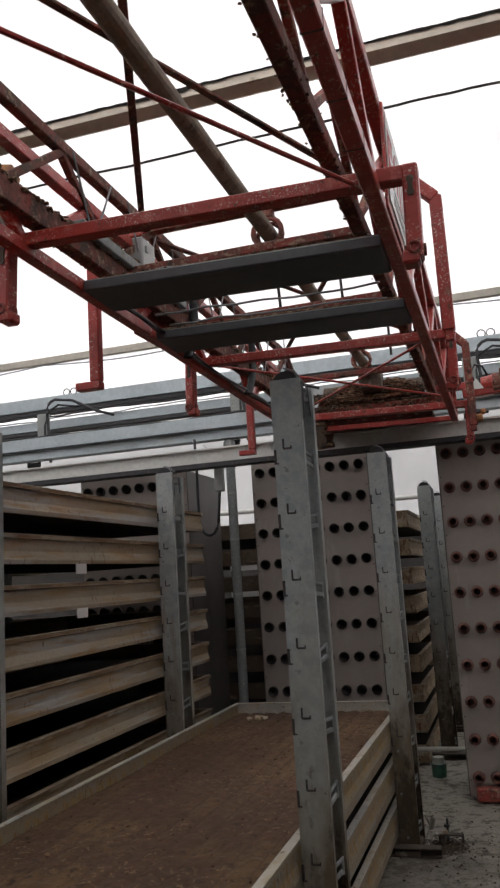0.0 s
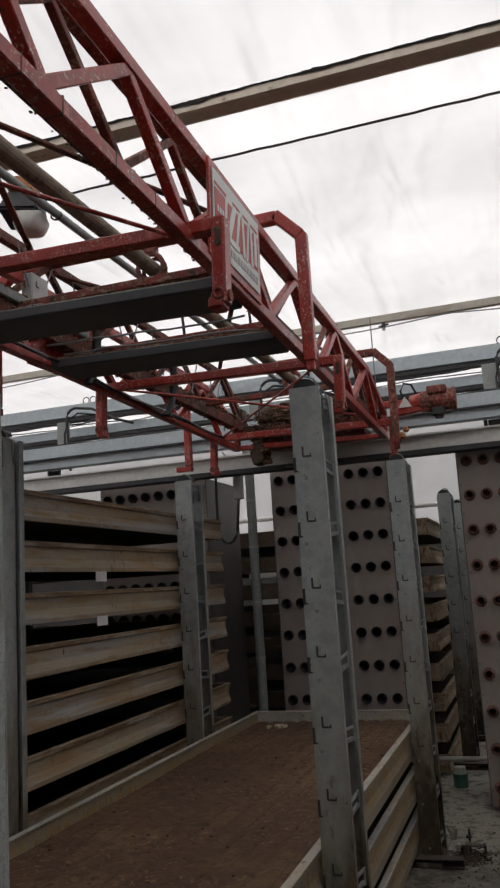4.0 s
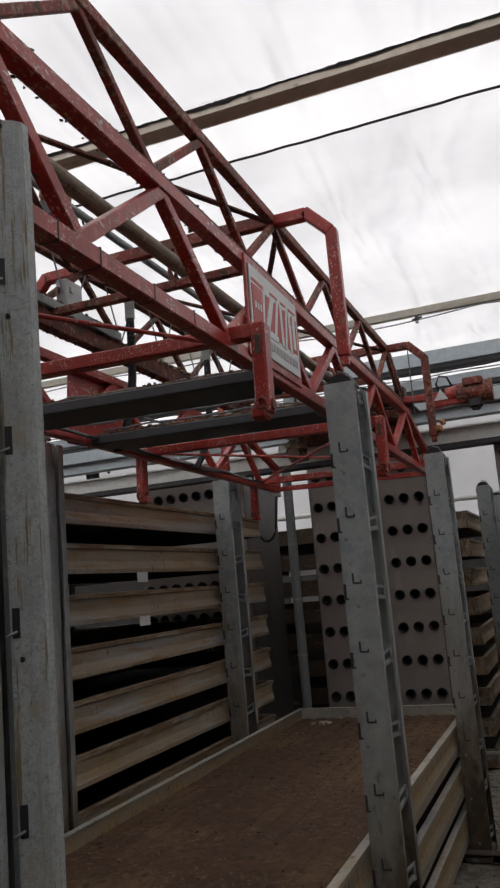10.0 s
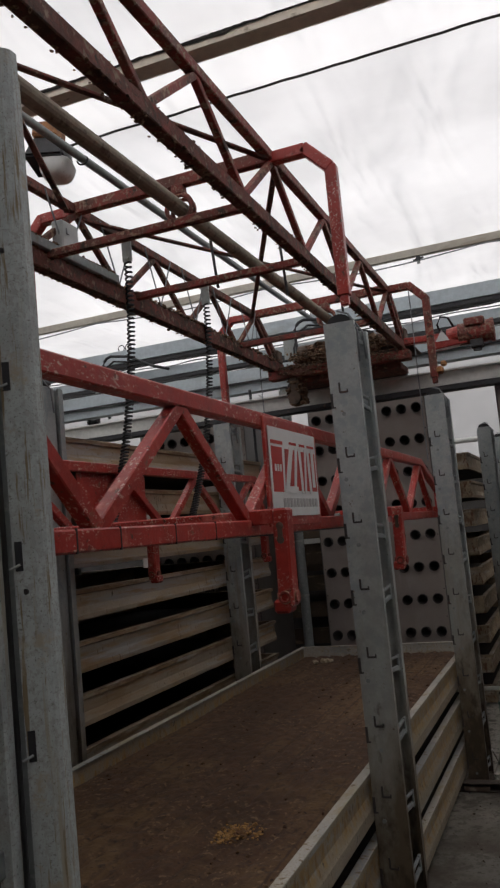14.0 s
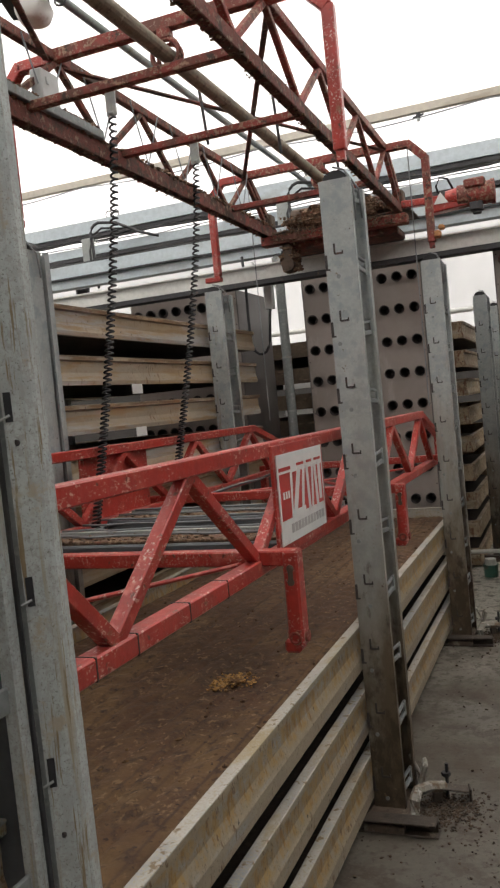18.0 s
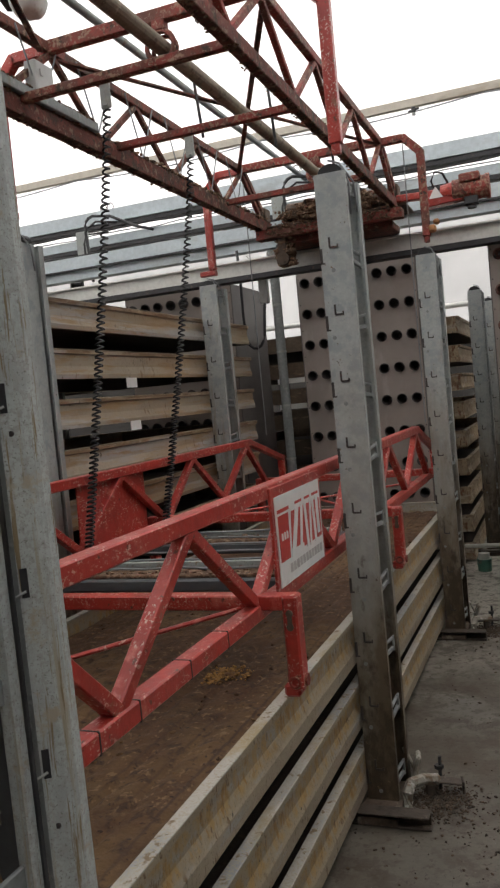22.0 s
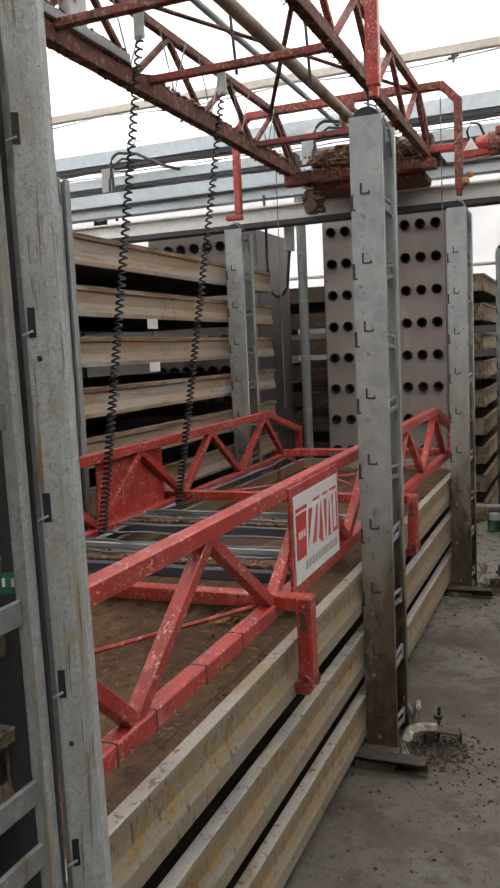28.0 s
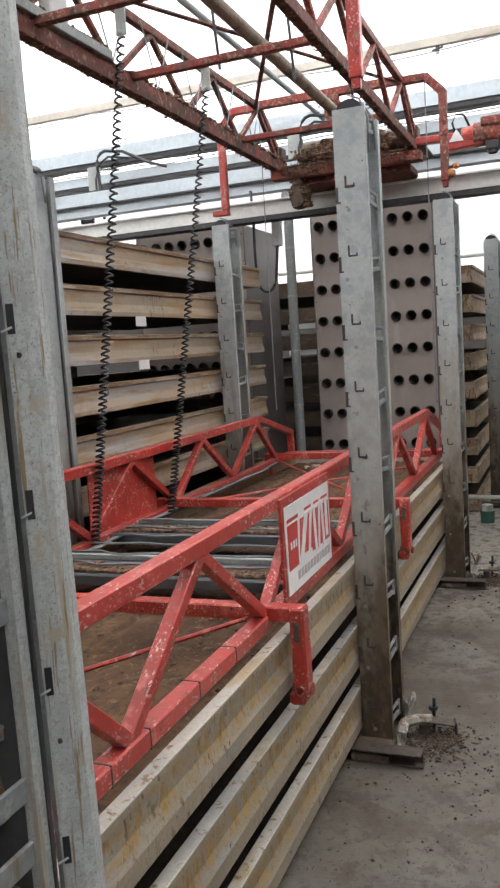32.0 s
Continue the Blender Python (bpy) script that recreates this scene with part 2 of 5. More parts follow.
M_CRUST = material("dirt_crust", (0.15, 0.085, 0.05), 0.95, 0.0, [((0.27, 0.18, 0.115), 45, 0.50, 0.08, ONE), ((0.035, 0.025, 0.017), 25, 0.55, 0.1, ONE), ((0.18, 0.06, 0.04), 14, 0.58, 0.1, ONE)], 0.3, 60, 0.6)
M_PLATE = material("dark_grey_bar", (0.085, 0.092, 0.10), 0.5, 0.1, [((0.084, 0.077, 0.07), 14, 0.6, 0.12, ONE)], 0.12, 30, 0.05)
M_TRAY = material("stained_tray_aluminium", (0.455, 0.375, 0.26), 0.55, 0.0, [((0.375, 0.265, 0.15), 2.5, 0.46, 0.14, (0.6, 0.6, 2)), ((0.44, 0.42, 0.375), 5, 0.505, 0.09, (0.2, 0.2, 4)), ((0.36, 0.215, 0.075), 34, 0.50, 0.10, (1, 1, 0.32), 2.6, 0.46, 0.10), ((0.30, 0.16, 0.05), 50, 0.54, 0.07, (1, 1, 0.25), "band", 0.045, 0.12), ((0.12, 0.07, 0.032), 62, 0.55, 0.06, (1, 1, 0.28), 4, 0.51, 0.08), ((0.24, 0.16, 0.09), 130, 0.57, 0.05, ONE), ((0.07, 0.05, 0.033), 30, 0.64, 0.03, (1, 1, 0.7))], 0.12, 60, 0.15, vary=0.28)
M_TRAY_STACK = material("ochre_blotched_tray_aluminium", (0.375, 0.315, 0.23), 0.5, 0.05, [((0.31, 0.265, 0.19), 2.2, 0.45, 0.15, (1, 0.6, 2)), ((0.31, 0.315, 0.305), 6, 0.555, 0.10, (1, 0.4, 3)), ((0.37, 0.245, 0.10), 26, 0.45, 0.12, (1, 1, 0.55), "band", 0.030, 0.135), ((0.29, 0.165, 0.05), 34, 0.53, 0.08, (1, 1, 0.45), "band", 0.035, 0.13), ((0.15, 0.09, 0.045), 52, 0.57, 0.06, (1, 1, 0.4), 4, 0.48, 0.08), ((0.20, 0.16, 0.11), 130, 0.58, 0.05, ONE), ((0.06, 0.045, 0.03), 22, 0.665, 0.02, ONE)], 0.12, 60, 0.18, vary=0.15)
M_TRAY_RACK = material("tan_stained_tray_aluminium", (0.46, 0.385, 0.285), 0.5, 0.05, [((0.385, 0.285, 0.175), 1.6, 0.45, 0.14, (1, 0.5, 1.5)), ((0.39, 0.375, 0.355), 2.2, 0.53, 0.10, (1, 0.3, 3)), ((0.33, 0.22, 0.11), 9, 0.51, 0.12, (1, 0.25, 2.5)), ((0.20, 0.12, 0.06), 30, 0.58, 0.08, (1, 1, 0.4), 2.4, 0.48, 0.10), ((0.09, 0.055, 0.03), 40, 0.62, 0.05, (1, 1, 0.6), 3, 0.48, 0.1), ((0.21, 0.13, 0.07), 14, 0.42, 0.12, (1, 0.3, 1), "band", 0.118, 0.19)], 0.10, 60, 0.12, vary=0.28)
M_RIM_STAINED = material("brown_stained_rim", (0.31, 0.245, 0.165), 0.6, 0.05, [((0.15, 0.10, 0.06), 12, 0.5, 0.12, (1, 0.4, 1)), ((0.42, 0.39, 0.33), 8, 0.58, 0.1, (1, 0.3, 1)), ((0.07, 0.05, 0.033), 46, 0.62, 0.05, ONE)], 0.15, 30, 0.15)
M_TRAY_OLD = material("dirty_old_tray", (0.42, 0.325, 0.21), 0.65, 0.0, [((0.20, 0.13, 0.075), 9, 0.48, 0.12, ONE), ((0.38, 0.33, 0.26), 5, 0.56, 0.08, (0.5, 0.5, 3)), ((0.17, 0.075, 0.035), 30, 0.54, 0.08, (1, 1, 0.4)), ((0.06, 0.04, 0.026), 55, 0.60, 0.05, ONE)], 0.16, 50, 0.2, vary=0.45)
# dirty tray colour, darkened further for the shade in the back rack
M_TRAY_DIM = material("dirty_tray_with_shade", (0.15, 0.108, 0.072), 0.75, 0.0, [((0.08, 0.055, 0.036), 6, 0.48, 0.14, ONE), ((0.24, 0.17, 0.11), 9, 0.58, 0.1, (0.5, 0.5, 2))], 0.2, 50, 0.2, vary=0.5)
M_TRAY_RIM = material("tray_rim", (0.475, 0.455, 0.405), 0.55, 0.12, [((0.36, 0.29, 0.175), 7, 0.53, 0.1, (1, 0.5, 1)), ((0.29, 0.30, 0.30), 4, 0.50, 0.12, (1, 0.4, 1)), ((0.40, 0.355, 0.275), 130, 0.50, 0.08, ONE), ((0.20, 0.145, 0.08), 30, 0.58, 0.06, ONE), ((0.13, 0.10, 0.07), 46, 0.66, 0.05, ONE)], 0.1, 30, 0.1)
M_TRAY_FLOOR = material("tray_floor", (0.12, 0.10, 0.08), 0.8, 0.0, (), 0.2, 20, 0.1)
M_SOIL = material("moist_soil", (0.092, 0.045, 0.021), 0.93, 0.0, [((0.138, 0.077, 0.035), 1.5, 0.47, 0.16, (1, 0.7, 1)), ((0.158, 0.094, 0.038), 3, 0.04, 0.26, (1, 0.7, 1), "splash", -0.12, "Y"), ((0.052, 0.027, 0.015), 24, 0.53, 0.10, (1, 0.8, 1)), ((0.19, 0.118, 0.06), 40, 0.56, 0.07, (1, 0.8, 1), 2.5, 0.44, 0.12), ((0.058, 0.031, 0.018), 4, 0.36, 0.24, (1.0, 0.15, 1), "lines", 0.105, 0.20), ((0.026, 0.015, 0.010), 45, 0.60, 0.06, ONE)], 0.3, 45, 0.9, 45)
# soil taken near black to give the tray gaps their deep shade
M_SOIL_DIM = material("soil_with_gap_shade", (0.028, 0.018, 0.012), 0.95, 0.0, [((0.05, 0.032, 0.02), 30, 0.56, 0.08, ONE)], 0.3, 45, 0.6)
M_STRAW = material("straw_clod", (0.50, 0.275, 0.085), 0.9, 0.0, [((0.17, 0.09, 0.04), 30, 0.48, 0.1, ONE)], 0.25, 40, 0.5)
M_DUCT = material("grey_duct_sheet", (0.285, 0.245, 0.222), 0.5, 0.05, [((0.245, 0.205, 0.185), 1.6, 0.48, 0.2, ONE), ((0.33, 0.29, 0.265), 5, 0.6, 0.1, (1, 1, 0.3)), ((0.17, 0.13, 0.10), 40, 0.72, 0.05, ONE)], 0.05, 14, 0.03)
# darker base than the front sheet, with the sides' shade put into it
M_DUCT_SIDE = material("galvanised_duct_side_in_shade", (0.125, 0.115, 0.108), 0.5, 0.2, [((0.09, 0.08, 0.074), 3, 0.5, 0.2, ONE)], 0.08, 14, 0.03)
M_NOZZLE = material("dark_nozzle", (0.05, 0.042, 0.04), 0.6, 0.0, [((0.12, 0.06, 0.045), 20, 0.6, 0.1, ONE)], 0.2, 30, 0.05)
M_RUSTNOZZLE = material("rusty_nozzle", (0.17, 0.068, 0.05), 0.7, 0.0, [((0.04, 0.03, 0.028), 20, 0.5, 0.1, ONE)], 0.2, 30, 0.1)
M_BLACK = material("black_rubber", (0.018, 0.018, 0.02), 0.55, 0.0, (), 0.2, 30, 0.05)
M_GREYCABLE = material("grey_cable", (0.22, 0.23, 0.24), 0.6, 0.0, (), 0.15, 30, 0.05)
# one layer turns the concrete paler from about y = 5 on
M_FLOOR = material("concrete_floor", (0.116, 0.102, 0.083), 0.6, 0.0, [((0.160, 0.150, 0.130), 0.9, 0.47, 0.18, ONE), ((0.066, 0.050, 0.034), 2.6, 0.50, 0.14, ONE), ((0.285, 0.265, 0.222), 1.6, 1.74, 0.26, ONE, "splash", 0.24, "Y"), ((0.05, 0.036, 0.024), 7, 0.54, 0.10, ONE), ((0.08, 0.068, 0.052), 14, 0.52, 0.1, ONE), ((0.06, 0.046, 0.032), 34, 0.57, 0.07, ONE), ((0.028, 0.022, 0.017), 75, 0.62, 0.03, (1, 0.5, 1), 2.0, 0.40, 0.15), ((0.18, 0.175, 0.16), 60, 0.66, 0.04, ONE)], 0.14, 70, 0.25, 40)
M_WHITE = material("white_enamel", (0.74, 0.74, 0.72), 0.4, 0.0, [((0.52, 0.46, 0.41), 14, 0.63, 0.1, ONE)], 0.05, 20, 0.03)
M_SIGNRED = material("red_print", (0.55, 0.05, 0.04), 0.45, 0.0, [((0.66, 0.34, 0.30), 30, 0.62, 0.06, ONE)], 0.1, 20, 0.02)
M_SIGNGREY = material("grey_print", (0.46, 0.44, 0.43), 0.5, 0.0, (), 0.1, 20, 0.0)
M_PURLIN = material("weathered_purlin", (0.78, 0.69, 0.58), 0.8, 0.0, [((0.60, 0.50, 0.40), 3, 0.5, 0.15, (0.3, 1, 1)), ((0.30, 0.23, 0.16), 12, 0.62, 0.1, (0.5, 1, 1))], 0.1, 20, 0.1)
M_MOULD = material("dark_grime", (0.035, 0.032, 0.028), 0.95, 0.0, [((0.10, 0.09, 0.07), 20, 0.6, 0.1, ONE)], 0.3, 30, 0.4)
M_PAIL = material("faded_green_plastic", (0.05, 0.145, 0.105), 0.5, 0.0, [((0.10, 0.10, 0.075), 14, 0.52, 0.12, ONE)], 0.15, 20, 0.05)
M_DIRT = material("dark_floor_dirt", (0.085, 0.059, 0.039), 0.95, 0.0, [((0.13, 0.085, 0.052), 60, 0.56, 0.08, ONE), ((0.03, 0.022, 0.016), 20, 0.5, 0.1, ONE)], 0.3, 60, 0.5)
M_GREEN = material("green_plastic", (0.022, 0.13, 0.075), 0.45, 0.0, (), 0.15, 20, 0.02)
M_PALE = material("pale_plastic", (0.50, 0.50, 0.45), 0.5, 0.0, [((0.35, 0.31, 0.25), 12, 0.6, 0.1, ONE)], 0.1, 20, 0.03)
M_ORANGE = material("rusty_orange", (0.42, 0.19, 0.07), 0.7, 0.0, [((0.20, 0.08, 0.04), 30, 0.5, 0.1, ONE)], 0.2, 40, 0.2)
M_GREYBOX = material("grey_box_plastic", (0.40, 0.41, 0.40), 0.5, 0.0, [((0.26, 0.24, 0.20), 12, 0.6, 0.1, ONE)], 0.08, 20, 0.03)
M_GLASS = material("dusty_lamp_glass", (0.66, 0.66, 0.63), 0.3, 0.0, [((0.45, 0.42, 0.37), 16, 0.55, 0.15, ONE)], 0.06, 20, 0.02)
M_PLAIN_WHITE = material("plain_white", (0.78, 0.78, 0.76), 0.5, 0.0, (), 0.03, 20, 0.0)

M_PANEL = material("dark_wall_panel", (0.075, 0.07, 0.066), 0.8, 0.0, [((0.05, 0.046, 0.043), 2, 0.5, 0.2, ONE)], 0.1, 8, 0.05)


def film_material(name="greenhouse_film", low=0.68, high=0.80, folds=0.6):
    m = bpy.data.materials.new(name)
    m.use_nodes = True
    n, l = m.node_tree.nodes, m.node_tree.links
    tc, nz, mr = n.new("ShaderNodeTexCoord"), n.new("ShaderNodeTexNoise"), n.new("ShaderNodeMapRange")
    nz.inputs["Scale"].default_value, nz.inputs["Detail"].default_value = 0.9, 4.0
    l.new(tc.outputs["Object"], nz.inputs["Vector"])
    mr.inputs["From Min"].default_value, mr.inputs["From Max"].default_value = 0.36, 0.64
    mr.inputs["To Min"].default_value, mr.inputs["To Max"].default_value = low, high
    l.new(nz.outputs["Fac"], mr.inputs["Value"])
    tone = n.new("ShaderNodeCombineColor")
    for k in range(3):
        l.new(mr.outputs["Result"], tone.inputs[k])
    thin, back, mix = n.new("ShaderNodeBsdfTranslucent"), n.new("ShaderNodeBsdfDiffuse"), n.new("ShaderNodeMixShader")
    l.new(tone.outputs[0], thin.inputs["Color"])
    l.new(tone.outputs[0], back.inputs["Color"])
    mix.inputs[0].default_value = 0.25
    l.new(thin.outputs[0], mix.inputs[1])
    l.new(back.outputs[0], mix.inputs[2])
    mp, fold, bp = n.new("ShaderNodeMapping"), n.new("ShaderNodeTexNoise"), n.new("ShaderNodeBump")
    mp.inputs["Rotation"].default_value, mp.inputs["Scale"].default_value = (0, 0, 0.5), (1.0, 0.22, 0.6)
    l.new(tc.outputs["Object"], mp.inputs["Vector"])
    fold.inputs["Scale"].default_value, fold.inputs["Detail"].default_value, fold.inputs["Distortion"].default_value = 2.4, 2.0, 0.5
    l.new(mp.outputs[0], fold.inputs["Vector"])
    bp.inputs["Strength"].default_value, bp.inputs["Distance"].default_value = folds, 0.2
    l.new(fold.outputs["Fac"], bp.inputs["Height"])
    for sh in (thin, back):
        l.new(bp.outputs[0], sh.inputs["Normal"])
    l.new(mix.outputs[0], n["Material Output"].inputs["Surface"])
    n.remove(n["Principled BSDF"])
    return m


M_FILM = film_material()
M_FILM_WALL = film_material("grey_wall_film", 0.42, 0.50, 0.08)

M_SHADE = material("dark_sheet_for_shade", (0.13, 0.135, 0.14), 0.7, 0.1, [((0.12, 0.115, 0.10), 12, 0.56, 0.1, DRIP)], 0.15, 30, 0.1)
M_BENT = material("scuffed_whitish_metal", (0.32, 0.30, 0.255), 0.55, 0.1, [((0.16, 0.11, 0.07), 18, 0.5, 0.1, ONE), ((0.62, 0.60, 0.56), 30, 0.58, 0.06, ONE)], 0.2, 40, 0.3)


# ---- mesh helpers ----
def add_box(bm, c, s, bevel=0.0, m=None):
    out = bmesh.ops.create_cube(bm, size=1.0)
    vs = out["verts"]
    bmesh.ops.scale(bm, vec=s, verts=vs)
    if bevel:
        es = list({e for v in vs for e in v.link_edges})
        vs = bmesh.ops.bevel(bm, geom=es, offset=bevel, segments=1, affect="EDGES", profile=0.5)["verts"]
        vs = list({v for v in vs})
    place = Matrix.Translation(c) @ (m or Matrix())
    bmesh.ops.transform(bm, matrix=place, verts=vs)
    return vs


def axis_turn(p, q, up=(0, 0, 1)):
    d = (Vector(q) - Vector(p)).normalized()
    u = Vector(up)
    if abs(d.dot(u)) > 0.98:
        u = Vector((1, 0, 0))
    x = d.cross(u).normalized()
    z = x.cross(d)
    return Matrix((x, d, z)).transposed().to_4x4()


def add_beam(bm, p, q, w, h, bevel=0.003, up=(0, 0, 1)):
    """A bar from p to q, w wide and h high."""
    ln = (Vector(q) - Vector(p)).length
    add_box(bm, (Vector(p) + Vector(q)) / 2, (w, ln, h), bevel, axis_turn(p, q, up))


def add_tube(bm, p, q, r, n=10, r2=None):
    ln = (Vector(q) - Vector(p)).length
    m = Matrix.Translation((Vector(p) + Vector(q)) / 2) @ axis_turn(p, q) @ Matrix.Rotation(radians(-90), 4, "X")
    bmesh.ops.create_cone(bm, cap_ends=True, segments=n, radius1=r, radius2=r if r2 is None else r2, depth=ln, matrix=m)


def add_ring(bm, m, big, small, n=14, k=6):
    rings = []
    for i in range(n):
        a = 2 * math.pi * i / n
        rings.append([bm.verts.new(m @ Vector(((big + small * math.cos(2 * math.pi * j / k)) * math.cos(a), (big + small * math.cos(2 * math.pi * j / k)) * math.sin(a), small * math.sin(2 * math.pi * j / k)))) for j in range(k)])
    for i in range(n):
        for j in range(k):
            bm.faces.new((rings[i][j], rings[(i + 1) % n][j], rings[(i + 1) % n][(j + 1) % k], rings[i][(j + 1) % k]))


def add_hose(bm, pts, r, n=6):
    """A bent tube through points."""
    pts = [Vector(p) for p in pts]
    rings = []
    for i, p in enumerate(pts):
        d = (pts[min(i + 1, len(pts) - 1)] - pts[max(i - 1, 0)]).normalized()
        u = Vector((0, 0, 1)) if abs(d.z) < 0.95 else Vector((1, 0, 0))
        x = d.cross(u).normalized()
        y = x.cross(d)
        rings.append([bm.verts.new(p + r * (math.cos(2 * math.pi * j / n) * x + math.sin(2 * math.pi * j / n) * y)) for j in range(n)])
    for a, b in zip(rings, rings[1:]):
        for j in range(n):
            bm.faces.new((a[j], a[(j + 1) % n], b[(j + 1) % n], b[j]))
    bm.faces.new(rings[0])
    bm.faces.new(list(reversed(rings[-1])))


def ball_template():
    bm = bmesh.new()
    bmesh.ops.create_icosphere(bm, subdivisions=1, radius=1.0)
    bm.verts.index_update()
    out = [v.co.copy() for v in bm.verts], [[v.index for v in f.verts] for f in bm.faces]
    bm.free()
    return out


BALL_V, BALL_F = ball_template()


def add_clods(bm, count, box, sizes, rng):
    """Small irregular lumps strewn in a box (x0, x1, y0, y1, z0, z1)."""
    for _ in range(count):
        s = rng.uniform(*sizes)
        c = Vector([rng.uniform(box[2 * k], box[2 * k + 1]) for k in range(3)])
        sx, sy, sz, a = s * rng.uniform(0.6, 1.5), s * rng.uniform(0.6, 1.5), s * rng.uniform(0.4, 0.9), rng.uniform(0, 6)
        ca, sa = math.cos(a), math.sin(a)
        vs = []
        for v in BALL_V:
            x, y = v.x * sx, v.y * sy
            k = 1 + rng.uniform(-0.35, 0.35)
            vs.append(bm.verts.new((c.x + k * (ca * x - sa * y), c.y + k * (sa * x + ca * y), c.z + k * v.z * sz)))
        for f in BALL_F:
            bm.faces.new([vs[i] for i in f])


def extrude_profile(pts, y0, y1):
    """A bmesh of the closed outline pts (x, z), from y0 to y1."""
    bm = bmesh.new()
    a = [bm.verts.new((x, y0, z)) for x, z in pts]
    b = [bm.verts.new((x, y1, z)) for x, z in pts]
    k = len(pts)
    for i in range(k):
        bm.faces.new((a[i], a[(i + 1) % k], b[(i + 1) % k], b[i]))
    bm.faces.new(list(reversed(a)))
    bm.faces.new(b)
    bmesh.ops.recalc_face_normals(bm, faces=bm.faces)
    return bm


def mesh_of(name, bm, mat, smooth=False):
    me = bpy.data.meshes.new(name)
    bmesh.ops.recalc_face_normals(bm, faces=bm.faces)
    bm.to_mesh(me)
    bm.free()
    me.materials.append(mat)
    if smooth:
        for p in me.polygons:
            p.use_smooth = True
    return me


def part(name, bm, mat, parent, label="", smooth=False):
    ob = new(name, mesh_of(name, bm, mat, smooth))
    ob.parent = parent
    return tagged(ob, label)


def piece(name, me, parent, m):
    """One more object on a mesh that is shared."""
    ob = new(name, me)
    ob.parent = parent
    ob.matrix_basis = m
    return ob


def thing(name, m, label, category, group="", kind=""):
    ob = new(name)
    ob.empty_display_size = 0.1
    ob.matrix_basis = m
    return tagged(ob, label, category, group, kind)


def solo(name, bm, mat, label, category, group="", kind="", smooth=False):
    return tagged(new(name, mesh_of(name, bm, mat, smooth)), label, category, group, kind)


RNG = random.Random(7)

# ---- the shell: floor, film roof and walls, purlins, rails ----
X0, X1, Y0, Y1, ROOF = -13.0, 3.6, -2.0, 12.5, 4.28
bm = bmesh.new()
bmesh.ops.create_grid(bm, x_segments=60, y_segments=60, size=1.0, matrix=Matrix.Translation(((X0 + X1) / 2, (Y0 + Y1) / 2, 0)) @ Matrix.Diagonal(((X1 - X0) / 2 + 0.2, (Y1 - Y0) / 2 + 0.2, 1, 1)))
for v in bm.verts:
    v.co.z = 0.004 * noise.noise(v.co * 0.9)
solo("floor", bm, M_FLOOR, "worn grey concrete floor with dirt specks", "floor", kind="structure")


def film_sheet(name, corners, nx, ny, wobble, label, mat=M_FILM):
    """A slack sheet over four corners, with folds."""
    bm = bmesh.new()
    a, b, c, d = (Vector(p) for p in corners)
    nrm = (b - a).cross(d - a).normalized()
    rows = []
    for j in range(ny + 1):
        row = []
        for i in range(nx + 1):
            u, w = i / nx, j / ny
            p = a * (1 - u) * (1 - w) + b * u * (1 - w) + c * u * w + d * (1 - u) * w
            slack = math.sin(math.pi * u) * math.sin(math.pi * w)
            p = p + nrm * wobble * (slack + 0.35 * noise.noise(p * 1.3) + 0.30 * noise.noise(Vector((p.x * 2.6 + p.y * 0.9, p.y * 0.5, p.z * 2))) + 0.12 * noise.noise(Vector((p.x * 5, p.y * 0.8, p.z * 2))))
            row.append(bm.verts.new(p))
        rows.append(row)
    for j in range(ny):
        for i in range(nx):
            bm.faces.new((rows[j][i], rows[j][i + 1], rows[j + 1][i + 1], rows[j + 1][i]))
    ob = solo(name, bm, mat, label, "film sheet", kind="structure", smooth=True)
    return ob


BAYS = [Y0, 0.4, 4.5, 5.1, 8.6, 12.5]
for k, (ya, yb) in enumerate(zip(BAYS, BAYS[1:])):
    film_sheet("ceiling", [(X0, ya, ROOF), (X1, ya, ROOF), (X1, yb, ROOF), (X0, yb, ROOF)], 150, 22, 0.10, "slack milky white greenhouse roof film")
for nm, cs in (("wall_north", [(X0, Y1, 2.15), (X1, Y1, 2.15), (X1, Y1, ROOF), (X0, Y1, ROOF)]), ("wall_north_base", [(X0, Y1, 0), (X1, Y1, 0), (X1, Y1, 2.15), (X0, Y1, 2.15)]), ("wall_south", [(X1, Y0, 0), (X0, Y0, 0), (X0, Y0, ROOF), (X1, Y0, ROOF)]),
               ("wall_west", [(X0, Y0, 0), (X0, Y1, 0), (X0, Y1, ROOF), (X0, Y0, ROOF)]), ("wall_east", [(X1, Y1, 0), (X1, Y0, 0), (X1, Y0, ROOF), (X1, Y1, ROOF)])):
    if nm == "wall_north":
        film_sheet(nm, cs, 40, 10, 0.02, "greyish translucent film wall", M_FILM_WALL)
    else:
        # added dark panels: unseen walls hold back side light, north base darkens rack gaps
        bm = bmesh.new()
        bm.faces.new([bm.verts.new(p) for p in cs])
        n_ = (Vector(cs[1]) - Vector(cs[0])).cross(Vector(cs[3]) - Vector(cs[0])).normalized()
        vs = bmesh.ops.extrude_face_region(bm, geom=bm.faces[:])["geom"]
        bmesh.ops.translate(bm, vec=n_ * -0.1, verts=[g for g in vs if isinstance(g, bmesh.types.BMVert)])
        solo(nm, bm, M_PANEL, "plain dark panel wall added to hold back light", "wall", kind="structure")


